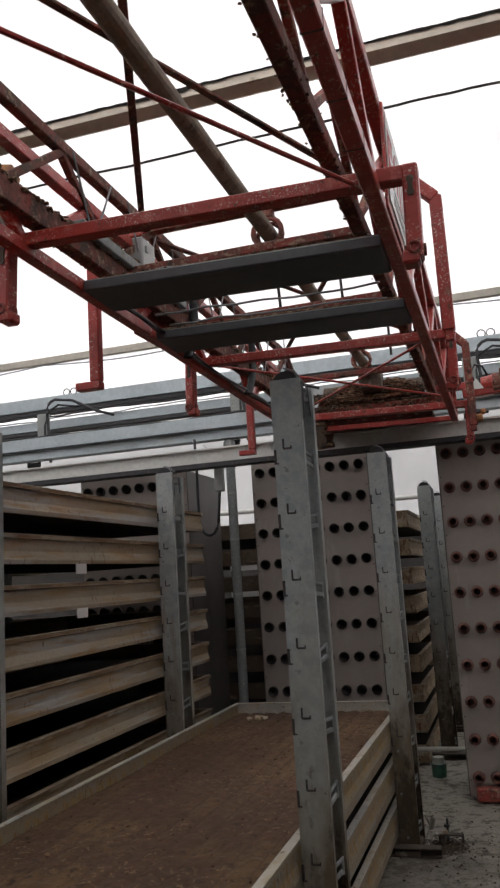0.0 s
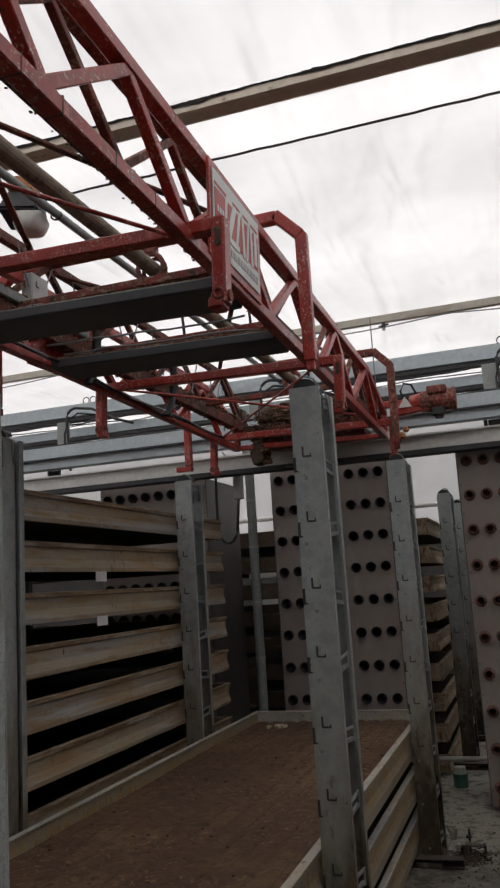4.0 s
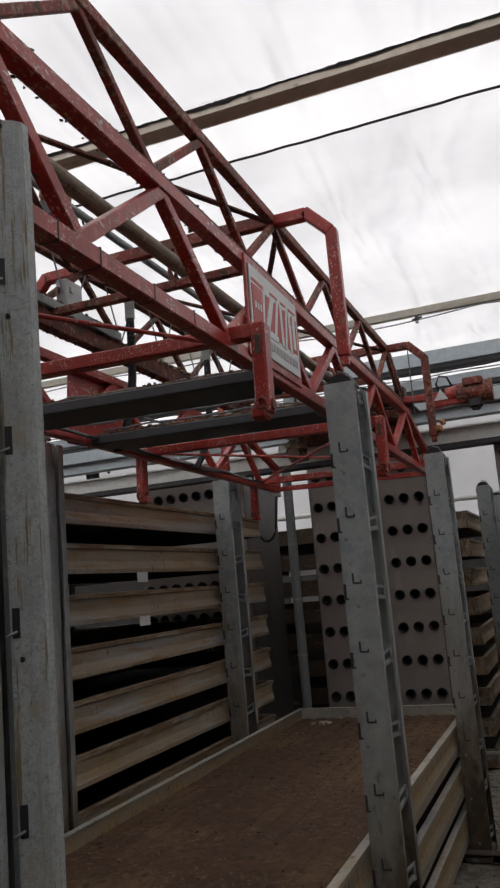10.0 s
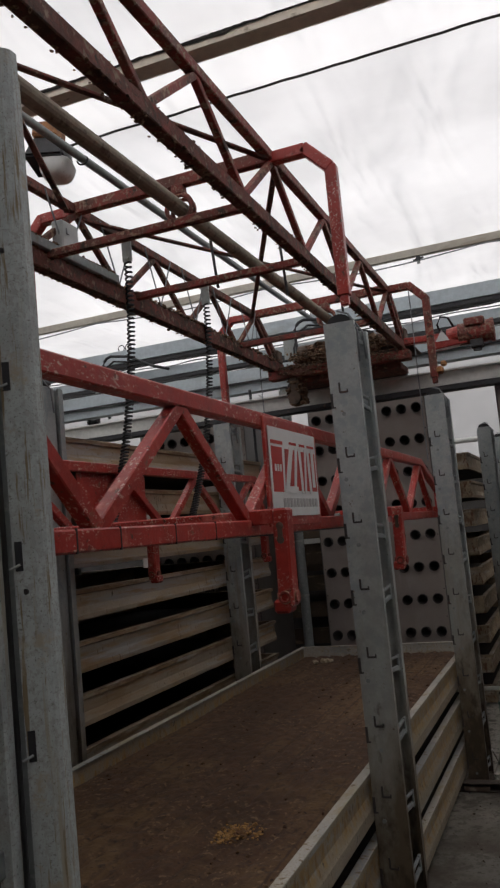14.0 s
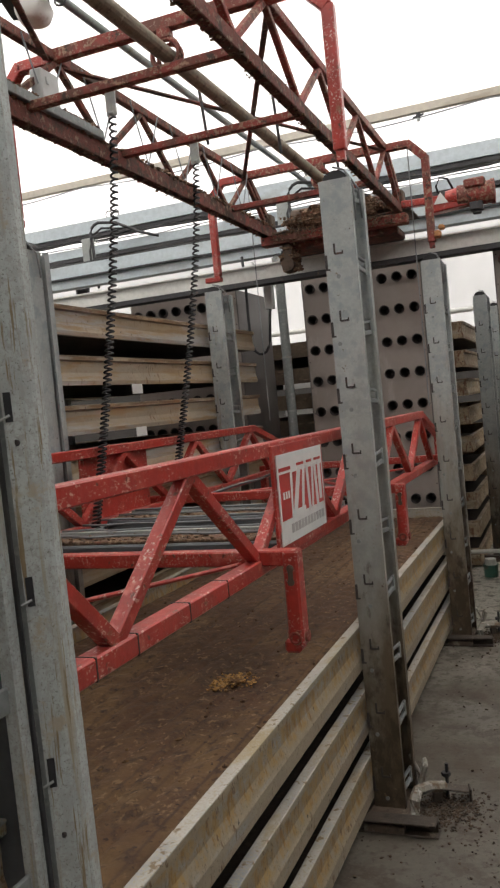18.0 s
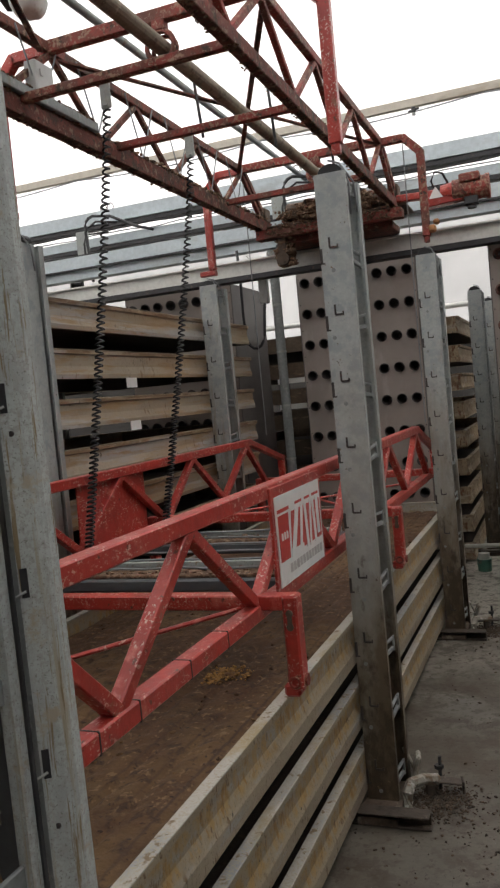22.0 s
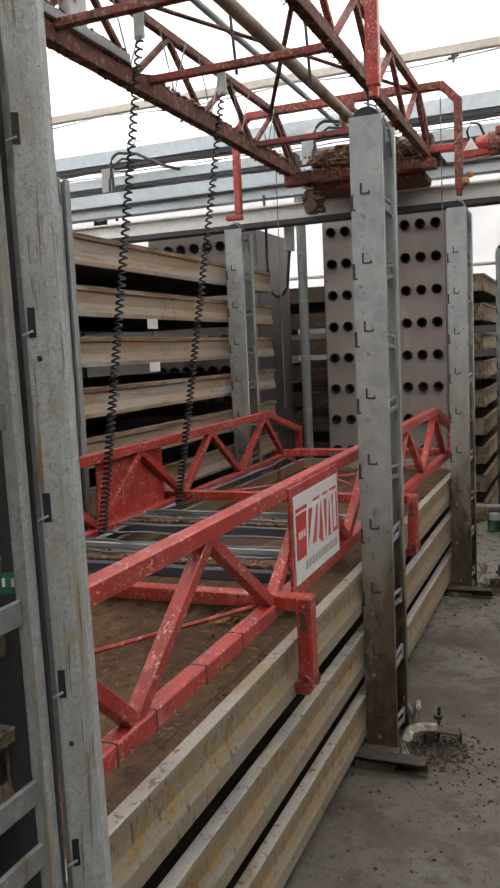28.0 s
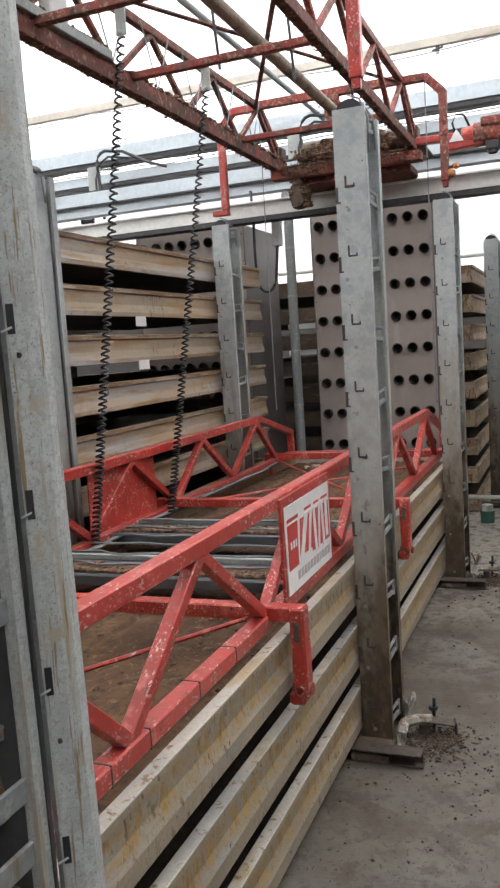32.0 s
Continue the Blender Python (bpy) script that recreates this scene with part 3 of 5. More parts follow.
def purlin(y, z, depth, height, label, ragged=True):
    t = thing("roof_purlin", pose(0, y, z), label, "roof beam", "roof purlins", "structure")
    prof = [(-depth / 2, 0.012), (-depth / 2 + 0.03, 0), (depth / 2 - 0.02, 0.012), (depth / 2 - 0.02, -0.012), (depth / 2, -0.012), (depth / 2, height), (-depth / 2, height)]
    bm = extrude_profile(prof, X0, X1)
    bmesh.ops.transform(bm, matrix=Matrix.Rotation(radians(-90), 4, "Z"), verts=bm.verts)
    part("beam", bm, M_PURLIN if ragged else M_PURLIN_PALE, t)
    if ragged:
        bm = bmesh.new()
        vs = []
        nseg = 900
        for i in range(nseg + 1):
            x = X0 + (X1 - X0) * i / nseg
            h = 0.001 + 0.012 * max(0.0, noise.noise(Vector((x * 8, y, 1))) + 0.05) * RNG.random() + 0.003 * RNG.random()
            vs.append([bm.verts.new((x, -depth / 2 - 0.006, height * (0.75 + 0.45 * noise.noise(Vector((x * 3, y, 7))) + 0.25 * noise.noise(Vector((x * 14, y, 2)))))), bm.verts.new((x, -depth / 2 - 0.012, height + h)), bm.verts.new((x, -depth / 2 + 0.03, height + h * 0.8))])
        for a, b in zip(vs, vs[1:]):
            for j in range(2):
                bm.faces.new((a[j], b[j], b[j + 1], a[j + 1]))
        part("grime_edge", bm, M_MOULD, t, "black ragged grime along the film joint")
    return t


purlin(4.53, ROOF - 0.075, 0.16, 0.035, "brown weathered roof purlin with black grime")
purlin(0.5, ROOF - 0.10, 0.20, 0.085, "brown weathered roof purlin with black grime")
purlin(8.58, ROOF - 0.10, 0.13, 0.06, "pale weathered roof purlin with a cable along it", False)
bm = bmesh.new()
add_hose(bm, [(X0 + (X1 - X0) * i / 160, 5.09 + 0.01 * noise.noise(Vector((i * 0.3, 0, 0))), ROOF - 0.02 + 0.008 * noise.noise(Vector((i * 0.5, 3, 0)))) for i in range(161)], 0.008, 5)
solo("film_seam", bm, M_MOULD, "thin dark seam cord in the roof film", "seam", kind="structure")
bm = bmesh.new()
add_hose(bm, [(X0 + (X1 - X0) * i / 120, 8.32, ROOF - 0.19 - 0.05 * abs(math.sin(i * 0.21))) for i in range(121)], 0.007, 5)
solo("roof_cable", bm, M_GREYCABLE, "thin grey cable sagging under the purlin", "cable")
hook = thing("cable_hook", pose(-1.18, 8.32, ROOF - 0.24), "small dark metal cable hook under the purlin", "hook")
bm = bmesh.new()
add_box(bm, (0, 0, 0.03), (0.035, 0.035, 0.05), 0.004)
add_beam(bm, (-0.05, 0, 0.02), (0.05, 0, 0.035), 0.016, 0.016)
part("bracket", bm, M_DARKSTEEL, hook)
bm = bmesh.new()
add_tube(bm, (0, 0, -0.02), (0, 0, 0.01), 0.016, 8)
part("stud", bm, M_GALV, hook)


def long_beam(name, y, z0, z1, depth, mat, label, lip=0.0, flange=True):
    """A beam along x with flanges, from height z0 to z1."""
    h, d = z1 - z0, depth / 2
    f = min(0.014, h * 0.2)
    w = d * 0.3
    prof = [(-d, 0), (d, 0), (d, f), (w, f), (w, h - f), (d, h - f), (d, h), (-d, h), (-d, h - f), (-w, h - f), (-w, f), (-d, f)] if flange else [(-d, 0), (d, 0), (d, h), (-d, h)]
    bm = extrude_profile(prof, X0 + 0.1, X1 - 0.1)
    bmesh.ops.transform(bm, matrix=Matrix.Translation((0, y, z0)) @ Matrix.Rotation(radians(-90), 4, "Z"), verts=bm.verts)
    return solo(name, bm, mat, label, "beam", kind="structure")


# runway rail of the crane and the gutter beams behind it
RAIL_Y, RAIL_TOP = 7.0, 2.745
long_beam("crane_rail", RAIL_Y, 2.625, RAIL_TOP, 0.10, M_RAIL, "white runway rail beam with rust stains")
# a dark strip stands in for the shaded underside of the rail
long_beam("rail_shoe", RAIL_Y + 0.01, 2.585, 2.622, 0.14, M_DARKSTEEL, "dark strip standing in for shade under the runway rail", flange=False)
long_beam("gutter_beam", 7.42, 2.885, 2.975, 0.12, M_GALV_BEAM, "galvanised gutter beam, lower part", flange=False)
long_beam("gutter_lip", 7.40, 2.979, 3.085, 0.16, M_GALV_BEAM, "galvanised gutter beam, upper part", flange=False)
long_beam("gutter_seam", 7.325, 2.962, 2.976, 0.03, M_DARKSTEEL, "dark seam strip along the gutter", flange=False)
long_beam("pipe_rail", 8.02, 3.30, 3.385, 0.09, M_GALV_BEAM, "galvanised square rail over the gutter", flange=False)
# this strip and the upper one are beam shade built as geometry
long_beam("pipe_rail_shade", 8.03, 3.262, 3.297, 0.10, M_DARKSTEEL, "dark strip standing in for shade under the square rail", flange=False)
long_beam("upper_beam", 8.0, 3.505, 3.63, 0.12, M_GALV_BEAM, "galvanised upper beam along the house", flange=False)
long_beam("upper_beam_shade", 8.01, 3.462, 3.50, 0.11, M_DARKSTEEL, "dark strip standing in for shade under the upper beam", flange=False)
long_beam("tan_beam", 9.4, 3.33, 3.40, 0.1, M_PURLIN, "tan weathered beam far behind", flange=False)
long_beam("crane_rail_south", -1.75, 2.625, RAIL_TOP, 0.10, M_RAIL, "white runway rail beam behind")
for k, (y, z, r) in enumerate(((7.93, 3.435, 0.009), (7.95, 3.405, 0.006), (7.34, 3.10, 0.010))):
    bm = bmesh.new()
    add_hose(bm, [(X0 + 0.2 + (X1 - X0 - 0.4) * i / 150, y, z + 0.018 * noise.noise(Vector((i * 0.35, k, 3))) - 0.012 * abs(math.sin(i * 0.30 + k))) for i in range(151)], r, 5)
    solo("cable_run", bm, M_BLACK if k % 2 == 0 else M_GREYCABLE, "thin cable run along the gutter rails", "cable", "cable runs")
for z in (2.62, 2.28):
    bm = bmesh.new()
    add_tube(bm, (X0 + 0.01, 11.9, z), (X1 - 0.01, 11.9, z), 0.035, 10)
    solo("heating_pipe", bm, M_RAIL, "pale heating pipe along the far wall", "pipe", "heating pipes", smooth=True)


def house_column(x, y, top, r=0.04, braces=True):
    t = thing("house_column", pose(x, y, 0), "round galvanised steel column with a cap bracket", "column", "house columns")
    bm = bmesh.new()
    add_tube(bm, (0, 0, 0), (0, 0, top), r, 14)
    part("shaft", bm, M_GALV_OLD, t, smooth=False)
    for z in (0.62, 1.08, 1.54, 2.0, 2.4):
        bm = bmesh.new()
        add_tube(bm, (0, 0, z), (0, 0, z + 0.018), r + 0.003, 14)
        part("band", bm, M_GALV, t, "thin steel band round the shaft")
    bm = bmesh.new()
    add_tube(bm, (0, 0, top - 0.22), (0, 0, top - 0.02), r + 0.012, 14)
    add_tube(bm, (0, 0, top - 0.12), (0, 0, top - 0.09), r + 0.022, 14)
    part("collar", bm, M_GALV, t)
    if braces:
        for s in (-1,):
            bm = bmesh.new()
            add_beam(bm, (s * 0.03, 0, top - 0.28), (s * 0.24, 0, top - 0.02), 0.03, 0.006)
            part("brace", bm, M_GALV, t)
    bm = bmesh.new()
    add_box(bm, (0, 0, 0.012), (0.18, 0.18, 0.02), 0.003)
    part("foot_plate", bm, M_GALV, t)
    return t


COL = house_column(-2.33, 7.42, 2.88)
for x in (-5.35, 0.7, -8.4):
    copy_thing(COL, pose(x, 7.42, 0))
for x in (-9.0, -5.4, -2.4, 0.6):
    copy_thing(COL, pose(x, 11.86, 0))
for x in (-8.4, -5.3, -2.3, 0.75):
    copy_thing(COL, pose(x, -1.75, -0.26))


def stub_post(x):
    """A short bracket post between the gutter and the upper rails, with a bent conduit."""
    t = thing("rail_bracket_post", pose(x, 7.72, 3.02), "galvanised bracket post with a bent grey conduit", "bracket", "rail bracket posts")
    bm = bmesh.new()
    add_box(bm, (0, 0, 0.19), (0.12, 0.05, 0.38), 0.006)
    part("upright", bm, M_GALV, t)
    bm = bmesh.new()
    add_box(bm, (0, -0.16, -0.16), (0.10, 0.04, 0.07), 0.004)
    add_box(bm, (-0.07, -0.16, -0.13), (0.03, 0.03, 0.10), 0.004)
    add_box(bm, (0.05, -0.17, -0.12), (0.02, 0.03, 0.05), 0.003)
    part("clamp", bm, M_DARKSTEEL, t)
    bm = bmesh.new()
    arc = [(0.10, -0.05, -0.12), (0.09, -0.05, 0.1), (0.07, -0.05, 0.36)] + [(0.07 + 0.10 * (1 - math.cos(a)), -0.05, 0.40 + 0.10 * math.sin(a)) for a in (0.2, 0.6, 1.0, 1.5)] + [(0.35, -0.05, 0.47), (0.6, -0.04, 0.34), (0.78, -0.02, 0.28)]
    add_hose(bm, arc, 0.014, 7)
    part("conduit", bm, M_DARKSTEEL, t, smooth=True)
    bm = bmesh.new()
    add_hose(bm, [(0.05, -0.06, -0.1), (0.05, -0.06, 0.25), (0.09, -0.06, 0.38), (0.2, -0.06, 0.44), (0.42, -0.05, 0.40)], 0.010, 6)
    part("cable", bm, M_BLACK, t, smooth=True)
    for dx in (0.12, 0.2):
        bm = bmesh.new()
        add_ring(bm, Matrix.Translation((dx, 0.25, 0.64)) @ Matrix.Rotation(radians(90), 4, "X"), 0.035, 0.005, 12, 5)
        part("wire_loop", bm, M_BLACK, t)
    return t


SB = stub_post(-4.35)
for x in (-2.33, -0.25, -6.5):
    copy_thing(SB, pose(x, 7.72, 3.02))
bm = bmesh.new()
for i in range(40):
    x = -9 + i * 0.3
    add_beam(bm, (x, 8.6, 3.23), (x + 0.15, 8.6, 3.36), 0.02, 0.02, 0)
    add_beam(bm, (x + 0.15, 8.6, 3.36), (x + 0.3, 8.6, 3.23), 0.02, 0.02, 0)
add_beam(bm, (-9, 8.6, 3.22), (3, 8.6, 3.22), 0.03, 0.03, 0)
solo("lattice_girder", bm, M_GALV, "thin galvanised lattice girder far behind", "girder", kind="structure")


# ---- rack posts ----
PITCH = 0.25
LEVELS = [0.155 + PITCH * k for k in range(9)]


def notch_mesh():
    bm = bmesh.new()
    add_box(bm, (0, 0, 0.019), (0.007, 0.004, 0.038), 0)
    add_box(bm, (0.016, 0, 0), (0.033, 0.004, 0.007), 0)
    add_box(bm, (0.030, 0, 0.005), (0.005, 0.004, 0.010), 0)
    return mesh_of("notch", bm, M_NOZZLE)


NOTCH = notch_mesh()
bm = bmesh.new()
add_box(bm, (0.003, 0, 0), (0.010, 0.012, 0.058), 0)
add_box(bm, (0.010, -0.0005, -0.026), (0.012, 0.010, 0.006), 0)
SLOT = mesh_of("slot", bm, M_NOZZLE)
bm = bmesh.new()
add_tube(bm, (0, -0.0015, 0), (0, 0.002, 0), 0.008, 10)
RIVET = mesh_of("rivet", bm, M_GALV_OLD)
bm = bmesh.new()
add_beam(bm, (0, -0.006, 0), (0.006, 0.118, 0.0), 0.012, 0.016, 0.002)
add_beam(bm, (0, -0.006, 0.040), (0.006, 0.118, 0.040), 0.012, 0.010, 0.002)
add_box(bm, (0.008, 0.104, 0.018), (0.008, 0.020, 0.062), 0.002)
RUNG = mesh_of("rung", bm, M_GALV_OLD)


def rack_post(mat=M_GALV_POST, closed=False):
    """A laced post 0.12 m wide and 0.16 m deep; its origin is the middle of the front face at the floor."""
    t = thing("rack_post", pose(0, 0, 0), "galvanised laced rack post with L-shaped notches", "rack post", "rack posts")
    h, w = 2.428, 0.06
    bm = extrude_profile([(-w, 0.0), (w, 0.0), (w, 0.024), (w - 0.004, 0.024), (w - 0.004, 0.004), (-w + 0.004, 0.004), (-w + 0.004, 0.024), (-w, 0.024)], 0.03, h)
    bmesh.ops.transform(bm, matrix=Matrix(((1, 0, 0, 0), (0, 0, 1, 0), (0, 1, 0, 0), (0, 0, 0, 1))), verts=bm.verts)
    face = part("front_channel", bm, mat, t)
    v = w + 0.015
    bm = extrude_profile([(-v, 0.170), (v, 0.170), (v, 0.134), (v - 0.010, 0.134), (v - 0.010, 0.138), (v - 0.005, 0.138), (v - 0.005, 0.165), (-v + 0.005, 0.165), (-v + 0.005, 0.138), (-v + 0.010, 0.138), (-v + 0.010, 0.134), (-v, 0.134)], 0.03, h - 0.02)
    bmesh.ops.transform(bm, matrix=Matrix(((1, 0, 0, 0), (0, 0, 1, 0), (0, 1, 0, 0), (0, 0, 0, 1))), verts=bm.verts)
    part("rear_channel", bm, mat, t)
    if closed:
        for s in (1, -1):
            bm = bmesh.new()
            add_box(bm, (s * (w - 0.006), 0.08, h / 2 + 0.01), (0.004, 0.10, h - 0.05), 0)
            part("side_plate", bm, mat, t)
    for k in range(0 if closed else 10):
        z = 0.10 + 0.25 * k
        for s in (1, -1):
            piece("rung", RUNG, t, Matrix.Translation((s * (w - 0.008), 0.028, z)) @ Matrix.Rotation(radians(6 if k % 2 else -4), 4, "X"))
    for z in LEVELS:
        piece("notch", NOTCH, face, Matrix.Translation((-0.021, -0.0008, z)))
        piece("slot", SLOT, face, Matrix.Translation((-w + 0.001, 0.004, z - 0.03)))
        piece("rivet", RIVET, face, Matrix.Translation((-0.02 + 0.012 * math.sin(z * 9), -0.0004, z - 0.085)))
    bm = bmesh.new()
    n = 10
    arc = [(-w * 0.78 * math.cos(math.pi * i / n), 0.012 + 0.035 * math.sin(math.pi * i / n)) for i in range(n + 1)]
    a = [bm.verts.new((x, 0.012, h - 0.012 + z)) for x, z in arc]
    b = [bm.verts.new((x, 0.125, h - 0.012 + z)) for x, z in arc]
    bm.faces.new(a)
    bm.faces.new(b)
    for i in range(n):
        bm.faces.new((a[i], a[i + 1], b[i + 1], b[i]))
    bm.faces.new((a[0], b[0], b[-1], a[-1]))
    part("cap", bm, M_BLACK, t, "black rounded rubber cap")
    bm = bmesh.new()
    add_hose(bm, [(w + 0.004, 0.02, h - 0.16), (w + 0.008, 0.015, h - 0.04), (w - 0.02, 0.01, h + 0.03), (0, 0.006, h + 0.045), (w - 0.03, 0.05, h + 0.04), (w + 0.012, 0.08, h - 0.03), (w + 0.016, 0.09, h - 0.14)], 0.004, 5)
    part("wire", bm, M_GREYCABLE, t, "thin grey wire over the cap", smooth=True)
    bm = bmesh.new()
    add_box(bm, (0.03, -0.118, 0.054), (0.33, 0.070, 0.008), 0.002)
    add_box(bm, (0.03, -0.098, 0.029), (0.33, 0.010, 0.046), 0.002)
    add_box(bm, (0.03, -0.108, 0.005), (0.34, 0.060, 0.008), 0.002)
    part("foot_bar", bm, M_FOOT, t, "dark dirty steel foot bar")
    bm = bmesh.new()
    add_box(bm, (0, 0.02, 0.02), (0.15, 0.32, 0.028), 0.004)
    part("foot_plate", bm, M_RUSTY, t)
    return t


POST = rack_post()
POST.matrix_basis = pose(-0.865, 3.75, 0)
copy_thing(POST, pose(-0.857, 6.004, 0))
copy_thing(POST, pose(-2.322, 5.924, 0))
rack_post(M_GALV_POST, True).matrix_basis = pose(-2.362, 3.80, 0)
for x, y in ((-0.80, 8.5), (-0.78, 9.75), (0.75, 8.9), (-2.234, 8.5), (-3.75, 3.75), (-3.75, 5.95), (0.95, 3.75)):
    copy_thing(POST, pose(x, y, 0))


def near_post():
    """The broad post beside the camera: a deep channel with hook slots, and a ladder next to it."""
    t = thing("rack_post", pose(-0.795, 1.64, 0, 0, -0.7, 0), "broad weathered galvanised post with hook slots and stains", "rack post", "rack posts")
    prof = [(-0.012, 0.020), (-0.004, 0.0060), (-0.001, 0.0073), (0.022, 0.0227), (0.029, 0.030), (0.032, 0.036), (0.032, 0.050), (0.028, 0.050), (0.028, 0.038), (0.020, 0.028), (0.0, 0.0155), (-0.008, 0.024), (-0.008, 0.11), (-0.012, 0.11)]
    bm = extrude_profile(prof, 0.02, 2.39)
    bmesh.ops.transform(bm, matrix=Matrix(((1, 0, 0, 0), (0, 0, 1, 0), (0, 1, 0, 0), (0, 0, 0, 1))), verts=bm.verts)
    part("channel", bm, M_GALV_NEAR, t)
    for k in range(9):
        z = 0.148 + 0.25 * k
        bm = bmesh.new()
        add_box(bm, (0, 0, 0), (0.010, 0.003, 0.040), 0)
        bmesh.ops.transform(bm, matrix=pose(0.003, 0.0100, z, 0, 0, 33.7), verts=bm.verts)
        slot = part("slot", bm, M_BLACK, t)
        bm = bmesh.new()
        add_hose(bm, [(-0.006, 0.000, z - 0.017), (0.0, 0.004, z - 0.014), (0.005, 0.009, z - 0.011)], 0.002, 5)
        part("hook", bm, M_GALV, slot)
    bm = bmesh.new()
    add_box(bm, (-0.034, -0.002, 1.22), (0.026, 0.02, 2.40), 0.003)
    part("ladder_leg", bm, M_GALV_NEAR, t)
    bm = bmesh.new()
    add_box(bm, (-0.0155, 0.056, 1.22), (0.012, 0.080, 2.38), 0.002)
    part("web", bm, M_GALV_OLD, t)
    for z in (0.115, 0.375, 0.64, 0.90, 0.995, 1.255, 1.525, 1.79, 2.05, 2.30):
        bm = bmesh.new()
        add_beam(bm, (-0.042, -0.30, z), (-0.040, -0.004, z), 0.008, 0.036, 0.002)
        part("rung", bm, M_GALV_OLD, t)
    bm = bmesh.new()
    add_box(bm, (-0.046, -0.315, 1.22), (0.05, 0.03, 2.40), 0.003)
    part("ladder_leg", bm, M_GALV_OLD, t)
    for z in (0.55, 1.06, 1.6, 2.08, 2.38):
        bm = bmesh.new()
        add_tube(bm, (0.008, 0.0118, z), (0.008, 0.015, z), 0.004, 8)
        part("hole", bm, M_NOZZLE, t)
    bm = bmesh.new()
    add_box(bm, (-0.02, 0.05, 0.012), (0.2, 0.2, 0.022), 0.004)
    part("foot_plate", bm, M_DARKSTEEL, t)
    return t


near_post()
# added sheet: gives the dim inside behind the near ladder
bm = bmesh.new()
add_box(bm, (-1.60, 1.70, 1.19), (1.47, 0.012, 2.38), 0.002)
solo("end_sheet", bm, M_SHADE, "added dark sheet standing in for the dim inside of the near rack", "rack sheet")


# ---- growing trays ----
TRAY_H = 0.150


def tray_kit(y0, y1, ridges, skirt=0.0, width=1.25, skin=M_TRAY, lip=M_TRAY_RIM, bed=M_SOIL):
    """The shared meshes of a tray whose middle is x = 0 and whose floor is z = 0."""
    w, h = width / 2, TRAY_H
    prof = [(w - 0.006, -skirt), (w - 0.004, 0.022), (w - 0.007, 0.030), (w - 0.016, 0.064), (w - 0.016, 0.122), (w - 0.001, 0.128), (w - 0.001, h - 0.006), (w - 0.020, h - 0.006), (w - 0.020, 0.010), (w - 0.036, 0.010), (w - 0.036, -skirt)]
    side = mesh_of("long_side", extrude_profile(prof, y0, y1), skin)
    rim = mesh_of("rim", extrude_profile([(w, h - 0.0055), (w + 0.001, h - 0.002), (w - 0.001, h), (w - 0.034, h), (w - 0.034, h - 0.0055)], y0, y1), lip)
    bm = bmesh.new()
    add_box(bm, (0, 0, h / 2 - 0.002), (width - 0.032, 0.022, h - 0.004), 0.003)
    end = mesh_of("end_board", bm, skin if y0 > 2 else lip)
    bm = bmesh.new()
    add_box(bm, (0, 0, h - 0.0035), (width - 0.064, 0.032, 0.005), 0.001)
    end_rim = mesh_of("rim", bm, lip)
    bm = bmesh.new()
    add_box(bm, (0, (y0 + y1) / 2, 0.008), (width - 0.062, y1 - y0 - 0.05, 0.012), 0)
    base = mesh_of("base_plate", bm, M_TRAY_FLOOR)
    bm = bmesh.new()
    nx, ny = (170, 240) if ridges else (12, 30)
    x0, x1, ya, yb = -w + 0.016, w - 0.016, y0 + 0.02, y1 - 0.02
    grid = []
    for j in range(ny + 1):
        y = ya + (yb - ya) * j / ny
        row = []
        for i in range(nx + 1):
            x = x0 + (x1 - x0) * i / nx
            p = Vector((x, y, 0))
            z = (0.078 if ridges else 0.040) + 0.010 * noise.noise(Vector((x * 2, y * 1.1, 2)))
            if ridges:
                z += 0.020 * (abs(math.sin(x * math.pi / 0.105 + 0.4 * noise.noise(Vector((0, y * 0.6, 1))))) ** 0.4 - 0.8) * (0.7 + 0.4 * noise.noise(Vector((x * 3, y * 0.6, 5)))) + 0.006 * noise.noise(p * 22) + 0.003 * noise.noise(p * 60)
            row.append(bm.verts.new((x, y, z)))
        grid.append(row)
    for j in range(ny):
        for i in range(nx):
            bm.faces.new((grid[j][i], grid[j][i + 1], grid[j + 1][i + 1], grid[j + 1][i]))
    soil = mesh_of("soil", bm, bed, True)
    return dict(side=side, rim=rim, end=end, end_rim=end_rim, base=base, soil=soil, y0=y0, y1=y1)


def tray(kit, x, z, label, group, lean=0.0):
    t = thing("growing_tray", pose(x, 0, z, 0, lean, 0), label, "growing tray", group)
    flip = Matrix.Rotation(radians(180), 4, "Z")
    mid = kit["y0"] + kit["y1"]
    for m in (Matrix(), Matrix.Translation((0, mid, 0)) @ flip):
        side = piece("long_side", kit["side"], t, m)
        piece("rim", kit["rim"], side, Matrix())
    for y in (kit["y0"] + 0.012, kit["y1"] - 0.012):
        board = piece("end_board", kit["end"], t, Matrix.Translation((0, y, 0)))
        piece("rim", kit["end_rim"], board, Matrix.Translation((0, 0, 0.0005)))
    piece("base_plate", kit["base"], t, Matrix())
    piece("soil", kit["soil"], t, Matrix())
    return t


